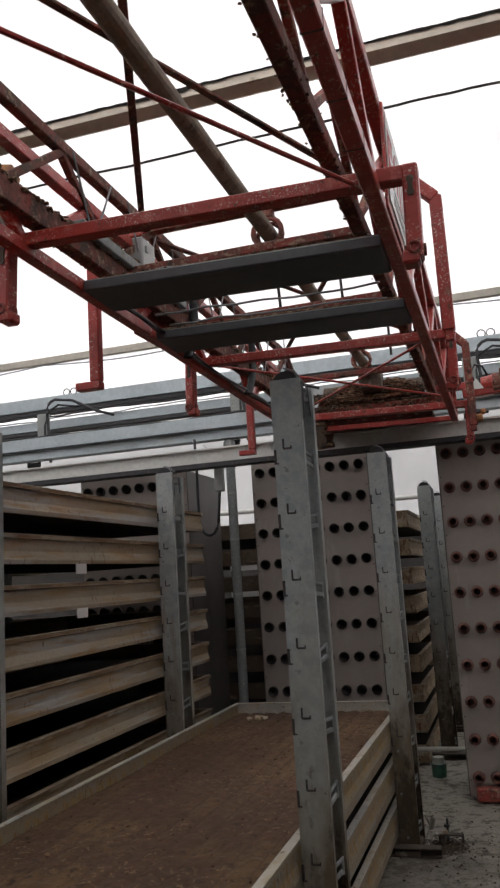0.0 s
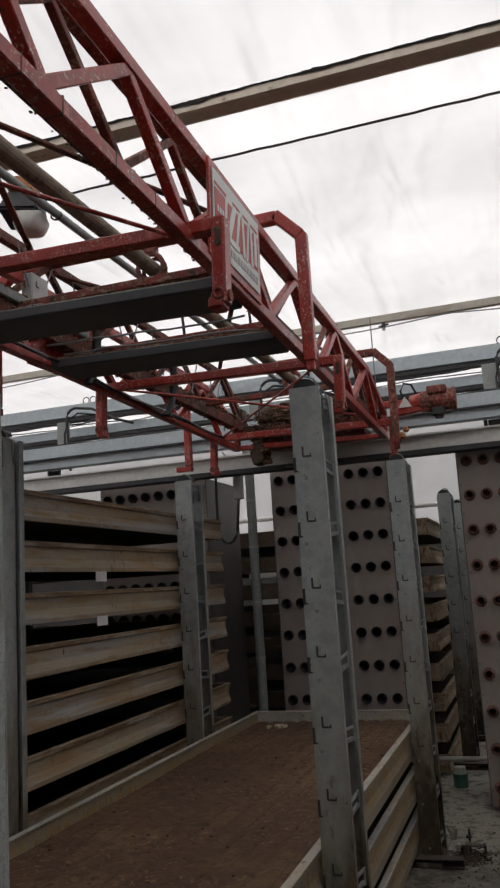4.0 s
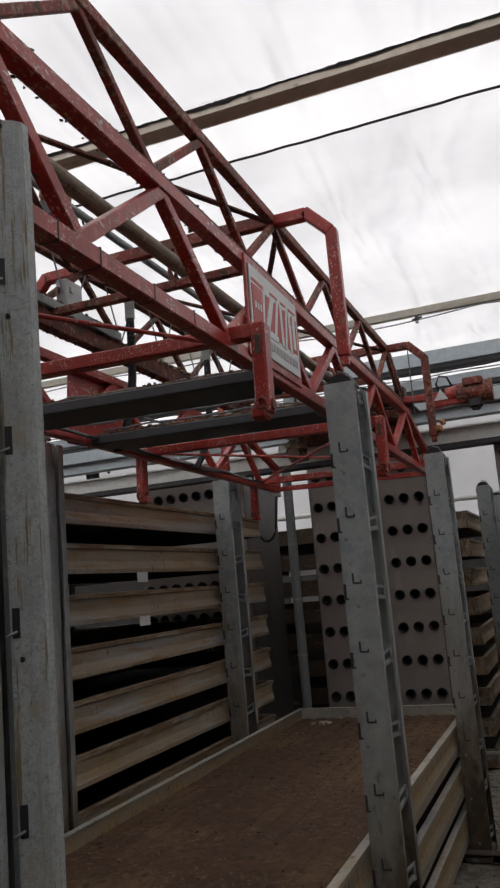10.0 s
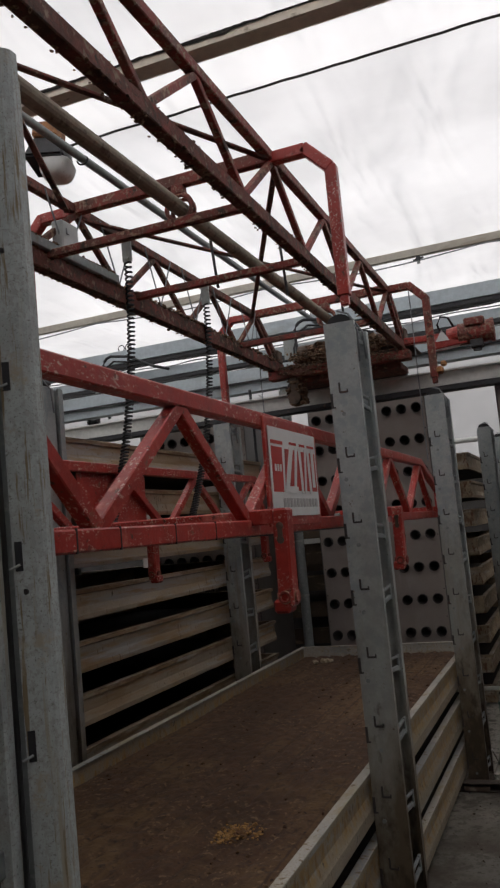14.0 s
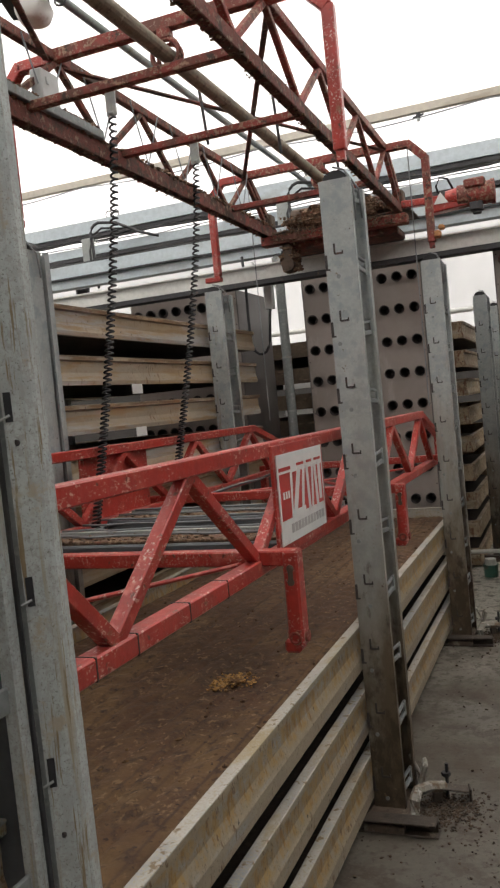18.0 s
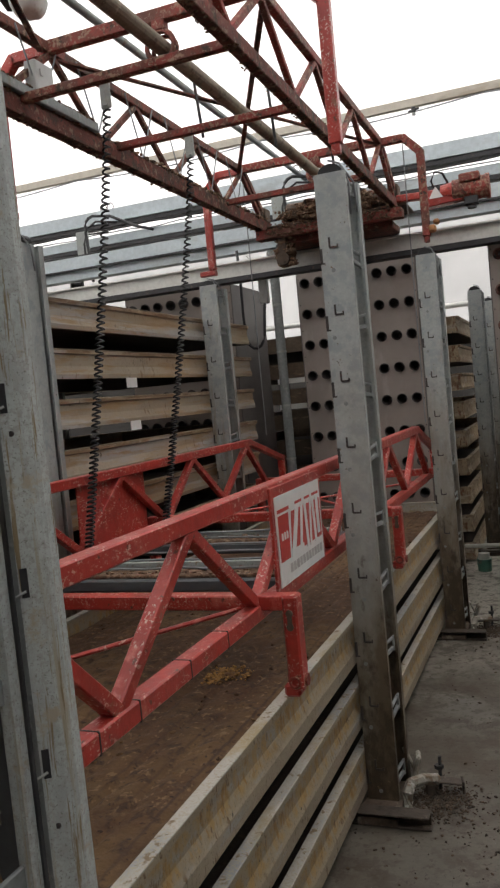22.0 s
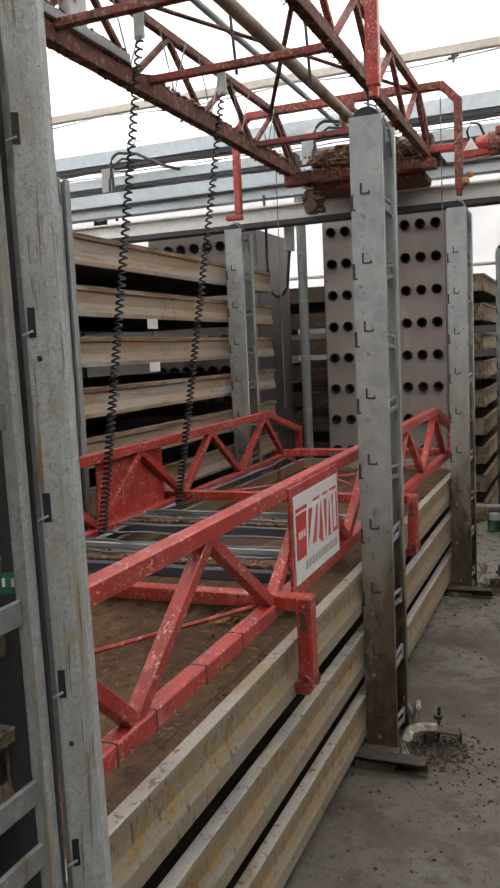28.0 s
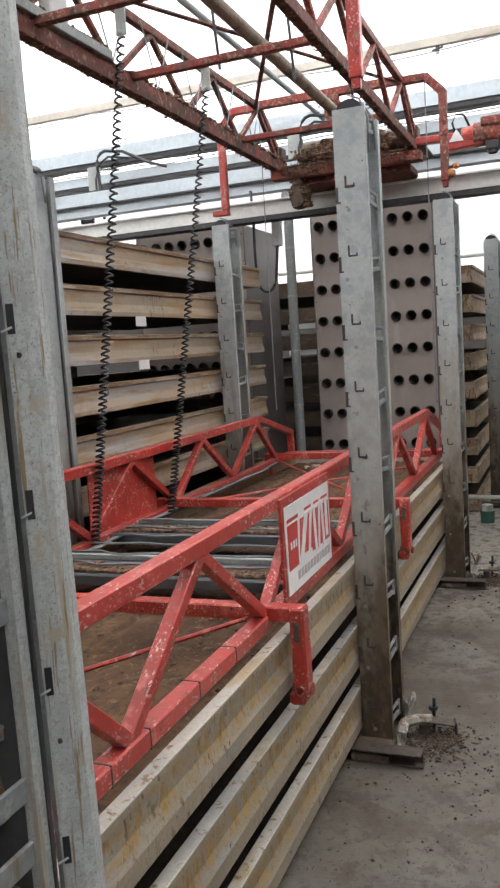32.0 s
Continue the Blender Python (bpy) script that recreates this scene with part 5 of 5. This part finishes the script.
add_tube(bm, (CL + 0.15, 6.56, 2.64), (CL + 0.15, 6.64, 2.64), 0.05, 12)
part("rope_pulley", bm, M_RUSTY, crane, "dirt-caked rope pulley")
for x, y in ((-2.07, 4.31), (-2.07, 5.269)):
    bm = bmesh.new()
    add_box(bm, (x, y, 3.150), (0.055, 0.012, 0.13), 0.003)
    add_tube(bm, (x - 0.012, y, 3.10), (x + 0.012, y, 3.10), 0.012, 8)
    add_beam(bm, (CL, y, 3.215), (x + 0.006, y, 3.215), 0.03, 0.012, 0.002)
    part("cable_clip", bm, M_GALV, crane, "grey clip plate that holds a coiled cable")
# travel motor on an arm
bm = bmesh.new()
add_beam(bm, (CR + 0.20, 6.62, 2.860), (-0.66, 6.62, 2.880), 0.10, 0.07, 0.008)
add_beam(bm, (CR + 0.02, 6.62, 2.930), (CR + 0.30, 6.62, 2.920), 0.06, 0.05, 0.006)
arm = part("motor_arm", bm, M_RED, crane)
bm = bmesh.new()
add_tube(bm, (-0.72, 6.62, 2.915), (-0.50, 6.62, 2.915), 0.078, 18)
add_tube(bm, (-0.50, 6.62, 2.915), (-0.475, 6.62, 2.915), 0.085, 18)
add_box(bm, (-0.60, 6.58, 2.980), (0.14, 0.10, 0.06), 0.01)
part("motor_body", bm, M_RED_DIRTY, crane, "dirty red cylindrical travel motor")
bm = bmesh.new()
add_tube(bm, (-0.80, 6.62, 2.915), (-0.72, 6.62, 2.915), 0.055, 16, 0.068)
part("motor_flange", bm, M_RED, arm)
bm = bmesh.new()
add_box(bm, (-0.60, 6.60, 2.830), (0.09, 0.08, 0.06), 0.008)
add_tube(bm, (-0.60, 6.60, 2.780), (-0.60, 6.60, 2.830), 0.03, 10)
part("terminal_box", bm, M_DARKSTEEL, arm)
bm = bmesh.new()
v = [bm.verts.new(p) for p in ((-0.88, 6.56, 2.880), (-0.78, 6.56, 2.880), (-0.83, 6.56, 2.960))]
bm.faces.new(v)
part("warning_triangle", bm, M_WHITE, arm, "faded white warning triangle")
bm = bmesh.new()
add_hose(bm, [(-0.84, 6.62, 2.930), (-0.86, 6.6, 3.010), (-0.83, 6.58, 3.060), (-0.78, 6.6, 3.050), (-0.75, 6.62, 2.980)], 0.008, 6)
part("motor_cable", bm, M_BLACK, arm, smooth=True)
bm = bmesh.new()
add_box(bm, (CR + 0.30, 6.24, 2.62), (0.05, 0.06, 0.05), 0.012)
add_box(bm, (CR + 0.33, 6.24, 2.66), (0.04, 0.05, 0.035), 0.01)
part("limit_switch", bm, M_ORANGE, crane, "rusty orange limit switch")
# floodlight and boxes on the crane
PIPE_X, PIPE_Z = -2.13, 3.55
bm = bmesh.new()
add_tube(bm, (PIPE_X, -1.9, PIPE_Z), (PIPE_X, 7.95, PIPE_Z), 0.021, 12)
solo("roof_pipe", bm, M_GALV_OLD, "dark galvanised pipe under the roof, above the crane", "pipe", smooth=True)
lamp = thing("floodlight", pose(-2.255, 4.02, 3.545, -12, 6, 12), "grey floodlight with white bowl and tan box on the roof pipe", "floodlight")
bm = bmesh.new()
lower, upper = [], []
for sx, sy in ((-1, -1), (1, -1), (1, 1), (-1, 1)):
    lower.append(bm.verts.new((sx * 0.105 - 0.045, sy * 0.095, -0.01)))
    upper.append(bm.verts.new((sx * 0.075 - 0.045, sy * 0.070, 0.115)))
bm.faces.new(lower)
bm.faces.new(upper)
for i in range(4):
    bm.faces.new((lower[i], lower[(i + 1) % 4], upper[(i + 1) % 4], upper[i]))
bmesh.ops.bevel(bm, geom=bm.edges[:], offset=0.012, segments=2, affect="EDGES")
part("housing", bm, M_DARKSTEEL, lamp)
bm = bmesh.new()
bmesh.ops.create_uvsphere(bm, u_segments=20, v_segments=12, radius=1.0)
for v in bm.verts:
    x, y, z = (math.copysign(abs(c) ** 0.55, c) for c in v.co)
    v.co = Vector((x * 0.082, y * 0.078, -0.012 + (0.085 if z < 0 else 0.012) * z))
    v.co.x *= 1 + 1.5 * min(0.0, v.co.z + 0.012)
    v.co.y *= 1 + 1.5 * min(0.0, v.co.z + 0.012)
part("glass", bm, M_GLASS, lamp, "dusty white diffuser bowl", smooth=True)
bm = bmesh.new()
add_box(bm, (-0.055, -0.03, 0.150), (0.13, 0.12, 0.085), 0.010)
part("ballast_box", bm, M_ORANGE, lamp, "tan ballast box")
bm = bmesh.new()
add_beam(bm, (0.0, 0, 0.10), (0.12, 0.0, 0.03), 0.03, 0.012, 0.002)
add_ring(bm, Matrix.Translation((0.125, 0.0, 0.012)) @ Matrix.Rotation(radians(90), 4, "X"), 0.026, 0.005, 14, 5)
part("bracket", bm, M_DARKSTEEL, lamp)
for y, z, s in ((3.80, 3.055, 0.14),):
    bm = bmesh.new()
    add_box(bm, (CL + 0.02, y, z), (0.06, 0.13, s), 0.006)
    add_box(bm, (CL + 0.054, y - 0.03, z + 0.02), (0.008, 0.02, 0.03), 0.002)
    part("junction_box", bm, M_GREYBOX, crane, "small grey junction box")
bm = bmesh.new()
add_box(bm, (CL + 0.020, 3.72, CZB + 0.062), (0.065, 0.98, 0.045), 0.004)
part("cable_tray", bm, M_GALV_OLD, crane, "galvanised cable channel on the chord")

# ---- the gripper that the crane lowers ----
GR, GL = -1.0, -2.145
GZB, GZT = -0.050, 0.284
gripper = thing("tray_gripper", pose(0, 0, 2.775), "red lattice tray gripper with hanging claws", "gripper")
GTOP = [1.70 + 0.12, 2.54, 3.37, 4.21, 5.03, 5.90]
GBOT = [2.14, 2.95, 3.80, 4.65, 5.45, 6.25]
for x in (GR, GL):
    bm = bmesh.new()
    add_beam(bm, (x, 1.80, GZB), (x, 6.62, GZB), 0.047, 0.046, 0.004)
    part("bottom_chord", bm, M_RED, gripper)
    bm = bmesh.new()
    add_beam(bm, (x, 1.80, GZT), (x, 5.98, GZT), 0.045, 0.045, 0.004)
    part("top_chord", bm, M_RED, gripper)
    bm = bmesh.new()
    add_beam(bm, (x, 5.96, GZT), (x, 6.62, 0.115), 0.045, 0.04, 0.004)
    part("end_slope", bm, M_RED, gripper)
    bm = bmesh.new()
    add_beam(bm, (x, 6.615, 0.135), (x, 6.615, GZB), 0.045, 0.045, 0.004, (0, 1, 0))
    part("end_upright", bm, M_RED, gripper)
    for a, b in zip(GTOP, GBOT):
        bm = bmesh.new()
        add_beam(bm, (x, a, GZT - 0.02), (x, b, GZB + 0.02), 0.035, 0.035, 0.003, (1, 0, 0))
        part("diagonal", bm, M_RED, gripper)
    for a, b in zip(GTOP[1:], GBOT):
        bm = bmesh.new()
        add_beam(bm, (x, a, GZT - 0.02), (x, b, GZB + 0.02), 0.035, 0.035, 0.003, (1, 0, 0))
        part("diagonal", bm, M_RED, gripper)
for y in (2.04, 2.20, 2.45, 2.68):
    bm = bmesh.new()
    add_box(bm, (GR, y, GZB), (0.049, 0.004, 0.048), 0)
    part("chord_joint", bm, M_NOZZLE, gripper)
for y in (2.96, 4.60, 6.28):
    bm = bmesh.new()
    add_beam(bm, (GL - 0.085, y, -0.022), (GR + 0.13, y, -0.022), 0.05, 0.045, 0.004)
    part("cross_bar", bm, M_RED, gripper)
    for s, x in ((1, GR + 0.11), (-1, GL - 0.065)):
        bm = bmesh.new()
        add_box(bm, (x, y, -0.140), (0.045, 0.06, 0.280), 0.006)
        add_box(bm, (x - s * 0.012, y - 0.002, -0.277), (0.050, 0.062, 0.040), 0.008)
        claw = part("claw", bm, M_RED, gripper, "red hanging claw with a bolted tip")
        bm = bmesh.new()
        add_tube(bm, (x - 0.03, y, -0.252), (x + 0.03, y, -0.252), 0.018, 12)
        add_ring(bm, Matrix.Translation((x + s * 0.0, y - 0.034, -0.252)) @ Matrix.Rotation(radians(90), 4, "X"), 0.015, 0.005, 12, 6)
        part("pin", bm, M_RED_DIRTY, claw)
        bm = bmesh.new()
        for dz in (-0.05, -0.09):
            add_tube(bm, (x, y - 0.034, dz), (x, y - 0.029, dz), 0.011, 8)
        add_box(bm, (x, y - 0.032, -0.07), (0.014, 0.004, 0.045), 0)
        part("link_plate", bm, M_RUSTY, claw)
for y in (1.83, 6.60):
    bm = bmesh.new()
    add_beam(bm, (GL, y, GZB), (GR, y, GZB), 0.035, 0.035, 0.003)
    part("cross_bar", bm, M_RED, gripper)
GRABS = []
for y, wd in ((3.425, 0.25), (4.07, 0.23)):
    bm = bmesh.new()
    add_box(bm, ((GL + GR) / 2, y, 0.022), (GR - GL - 0.05, wd, 0.044), 0.006)
    slat = part("grab_bar", bm, M_PLATE, gripper, "dark grey flat bar under the gripper")
    bm = bmesh.new()
    add_box(bm, ((GL + GR) / 2, y - 0.05, 0.050), (GR - GL - 0.10, 0.10, 0.012), 0.003)
    add_clods(bm, 120, (GL + 0.06, GR - 0.06, y - 0.10, y + 0.0, 0.055, 0.060), (0.005, 0.012), RNG)
    part("dusty_strip", bm, M_CRUST, slat, "dirt lying on the bar")
    bm = bmesh.new()
    add_box(bm, ((GL + GR) / 2, y + 0.09, 0.055), (GR - GL - 0.10, 0.025, 0.02), 0.002)
    part("bright_edge", bm, M_GALV, slat)
    slat.location.z = -0.08
    GRABS.append(slat)
for xa, ya, xb, yb in ((GR - 0.03, 2.96, -1.70, 1.86), (GL + 0.03, 4.576, GR - 0.03, 5.87), (GL + 0.03, 6.19, GR - 0.03, 4.64)):
    bm = bmesh.new()
    add_tube(bm, (xa, ya, GZB + 0.012), (xb, yb, GZB + 0.012), 0.007, 7)
    part("tie_rod", bm, M_RED, gripper)
bm = extrude_profile([(y, z) for y, z in ((3.85, GZT), (4.47, GZT), (4.465, -0.058), (3.835, -0.08))], -0.003, 0.003)
bmesh.ops.transform(bm, matrix=Matrix(((0, 1, 0, GL - 0.021), (1, 0, 0, 0), (0, 0, 1, 0), (0, 0, 0, 1))), verts=bm.verts)
part("gusset_plate", bm, M_RED, gripper, "large red gusset plate on the side")
# cables lying on the grab bars
for k in range(6):
    bm = bmesh.new()
    y0 = 3.38 + 0.15 * k
    add_hose(bm, [(GL + 0.08 + 0.12 * i, y0 + 0.05 * noise.noise(Vector((i * 0.7, k, 0))), -0.012 + 0.006 * noise.noise(Vector((i, k, 4)))) for i in range(9)], 0.005, 5)
    part("loose_cable", bm, M_GREYCABLE, gripper, smooth=True)
for k in range(3):
    bm = bmesh.new()
    add_hose(bm, [(GL + 0.05 + 0.02 * math.sin(i + k), 3.5 + 0.33 * i, -0.05 + 0.018 * noise.noise(Vector((i * 0.9, k, 9)))) for i in range(9)], 0.007, 5)
    part("loose_cable", bm, M_GREYCABLE if k else M_BLACK, gripper, smooth=True)
# sign plate: plain shapes in its colours
SY0, SY1, SZ0, SZ1, SX = 3.100, 3.584, -0.020, 0.264, GR + 0.034
bm = bmesh.new()
add_box(bm, (SX, (SY0 + SY1) / 2, (SZ0 + SZ1) / 2), (0.003, SY1 - SY0, SZ1 - SZ0), 0)
bk = bmesh.new()
add_box(bk, (GR + 0.026, (SY0 + SY1) / 2 + 0.004, 0.122), (0.010, SY1 - SY0 + 0.05, 0.345), 0.002)
part("backing_plate", bk, M_RED, gripper)
sign = part("sign_plate", bm, M_WHITE, gripper, "scuffed white sign plate with red shapes")


def print_shape(pts, mat, name="print", lift=0.0):
    bm = bmesh.new()
    a = [bm.verts.new((SX + 0.0016, SY0 + u * (SY1 - SY0), SZ0 + w * (SZ1 - SZ0))) for u, w in pts]
    b = [bm.verts.new((SX + 0.0028 + lift, SY0 + u * (SY1 - SY0), SZ0 + w * (SZ1 - SZ0))) for u, w in pts]
    bm.faces.new(a)
    bm.faces.new(b)
    for i in range(len(pts)):
        bm.faces.new((a[i], a[(i + 1) % len(pts)], b[(i + 1) % len(pts)], b[i]))
    part(name, bm, mat, sign)


print_shape([(0.03, 0.27), (0.22, 0.27), (0.24, 0.78), (0.03, 0.78)], M_SIGNRED)
print_shape([(0.26, 0.29), (0.97, 0.29), (0.97, 0.77), (0.30, 0.77)], M_SIGNRED)
for u0, u1, w0, w1, sl in ((0.24, 0.32, 0.26, 0.80, 0.15), (0.33, 0.52, 0.26, 0.34, 0.0), (0.44, 0.49, 0.34, 0.80, 0.07), (0.60, 0.65, 0.26, 0.80, -0.02), (0.67, 0.71, 0.26, 0.80, 0.05), (0.79, 0.84, 0.26, 0.80, -0.02), (0.87, 0.93, 0.34, 0.80, 0.0)):
    print_shape([(u0, w0), (u1, w0), (u1 + sl, w1), (u0 + sl, w1)], M_WHITE, lift=0.0014)
for u0, u1, w0, w1 in ((0.03, 0.26, 0.81, 0.85), (0.40, 0.55, 0.83, 0.86), (0.62, 0.74, 0.83, 0.86), (0.80, 0.96, 0.83, 0.86)):
    print_shape([(u0, w0), (u1, w0), (u1, w1), (u0, w1)], M_SIGNRED)
for i in range(11):
    print_shape([(0.20 + i * 0.07, 0.10), (0.25 + i * 0.07, 0.10), (0.25 + i * 0.07, 0.20), (0.20 + i * 0.07, 0.20)], M_SIGNGREY, "print_bar")
for i in range(3):
    print_shape([(0.07 + i * 0.05, 0.50), (0.10 + i * 0.05, 0.50), (0.10 + i * 0.05, 0.58), (0.07 + i * 0.05, 0.58)], M_WHITE, "print_bar", 0.0014)

# ---- coiled cables and hoist wires, in rigid pieces ----
COIL_R, COIL_TURNS = 0.0175, 78


def half_turn(sign_):
    bm = bmesh.new()
    add_hose(bm, [(COIL_R * math.cos(a), sign_ * COIL_R * math.sin(a), 0) for a in [math.pi * i / 7 for i in range(8)]], 0.0055, 5)
    return mesh_of("half_turn", bm, M_BLACK, True)


HALF = [half_turn(1), half_turn(-1)]
COILS = []
for x_top, y_top, z_top, x_low, y_low, z_low in ((-2.07, 4.31, 3.095, -2.10, 3.76, -0.07), (-2.07, 5.269, 3.10, -2.10, 4.50, -0.06)):
    t = thing("coiled_cable", pose(x_top, y_top, z_top), "black coiled control cable between crane and gripper", "cable", "coiled cables")
    pieces = [piece("half_turn", HALF[i % 2], t, Matrix()) for i in range(2 * COIL_TURNS)]
    COILS.append((t, pieces, (x_low - x_top, y_low - y_top, z_low - z_top)))
WIRES = []
bm = bmesh.new()
add_tube(bm, (0, 0, -0.21), (0, 0, 0.21), 0.004, 6)
WIRE = mesh_of("wire_length", bm, M_GREYCABLE)
for x, y in ((-0.99, 6.32), (-2.13, 6.30)):
    t = thing("hoist_wire", pose(x, y, 2.88), "thin grey steel hoist wire of the gripper", "wire", "hoist wires")
    WIRES.append((t, [piece("wire_length", WIRE, t, pose(0, 0, 0)) for _ in range(6)]))


# ---- what moves: crane travel, gripper lowering ----
SLIDE = [(0, 0.636), (0.5, 0.411), (1.0, 0.191), (1.5, 0.035), (2.0, 0.027), (2.5, 0.018), (3.0, 0.007), (3.5, 0.0), (32, 0.0)]
LOWER = [(0, 2.782), (6.5, 2.782), (7.0, 2.778), (7.5, 2.759), (8.0, 2.722), (8.5, 2.679), (9.0, 2.614), (9.5, 2.532), (10.0, 2.444), (10.5, 2.355), (11.0, 2.257), (11.5, 2.159), (12.0, 2.062), (12.5, 1.973), (13.0, 1.888), (13.5, 1.802), (14.0, 1.716), (14.5, 1.628), (15.0, 1.544), (15.5, 1.467),
         (16.0, 1.396), (16.5, 1.334), (17.0, 1.281), (17.5, 1.235), (18.0, 1.190), (18.5, 1.158), (19.0, 1.136), (19.5, 1.117), (20.0, 1.102), (21.0, 1.074), (22.0, 1.047), (23.0, 1.020), (24.0, 0.993), (25.0, 0.964), (26.5, 0.923), (27.0, 0.908), (28.0, 0.883), (29.0, 0.857), (30.0, 0.833), (31.0, 0.828), (32.0, 0.828)]
# sway of the gripper on its wires: about the long axis, then about the cross axis
TILT = [(0, 1.45), (6.5, 1.45), (9, 0.8), (12, 1.0), (15, 0.8), (17.5, 0.6), (18, 0.25), (20, 0.0), (26.5, -0.15), (29, -0.5), (32, -0.5)]
PITCH = [(0, -0.75), (7, -0.75), (9, -0.6), (12, 0.0), (15, 0.0), (17.5, -0.25), (18.5, -0.43), (19.5, -0.1), (21, 0.04), (27, 0.13), (29, 0.38), (30, 0.4), (32, 0.13)]


def value_at(rows, t):
    for (ta, a), (tb, b) in zip(rows, rows[1:]):
        if ta <= t <= tb:
            return a + (b - a) * (t - ta) / (tb - ta)
    return rows[-1][1]


def motions():
    times = sorted({t for t, _ in SLIDE} | {t for t, _ in LOWER})
    walk(crane, [(t, pose(s, 0, 0)) for t, s in SLIDE])
    hang = Matrix.Translation((GR, 4.2, 0))
    walk(gripper, [(t, pose(value_at(SLIDE, t), 0, value_at(LOWER, t)) @ hang @ pose(0, 0, 0, value_at(PITCH, t), value_at(TILT, t), 0) @ hang.inverted()) for t in times])
    for bar in GRABS:
        walk(bar, [(t, pose(0, 0, max(-0.08, 0.745 - value_at(LOWER, t)))) for t in times])
    few = [t for t in times if t in (0, 7.0, 8.0, 9.0, 10.0, 12.0, 14.0, 15.5, 17.5, 19.0, 21.0, 24.0, 28.0, 30.0, 32.0)]
    for t_ob, pieces, (dx, dy, dz) in COILS:
        x, y, z = t_ob.matrix_basis.translation
        walk(t_ob, [(t, pose(x + s, y, z)) for t, s in SLIDE])
        count = len(pieces)
        for i, p in enumerate(pieces):
            rows = []
            u = (i + 0.5) / count
            u, rate = 1.4 * u - 0.4 * u * u, 1.4 - 0.8 * u
            for t in few:
                drop = dz + value_at(LOWER, t)
                bend = 1 + 3.5 * max(0.0, 1 - abs(drop) / 2.2)
                sway = min(1.0, abs(drop) / 2.2)
                step = abs(drop) / count * rate
                tilt = math.degrees(math.atan2(step, 2 * COIL_R))
                rows.append((t, pose(sway * dx * u ** bend, sway * dy * u ** bend, drop * u, 0, tilt if i % 2 == 0 else -tilt, 0)))
            walk(p, rows)
    for t_ob, pieces in WIRES:
        x, y, z = t_ob.matrix_basis.translation
        walk(t_ob, [(t, pose(x + s, y, z)) for t, s in SLIDE])
        for i, p in enumerate(pieces):
            u = i / (len(pieces) - 1)
            walk(p, [(t, pose(0, 0, 0.15 + u * (value_at(LOWER, t) + 0.31 + 0.21 - z - 0.15))) for t in few])


motions()
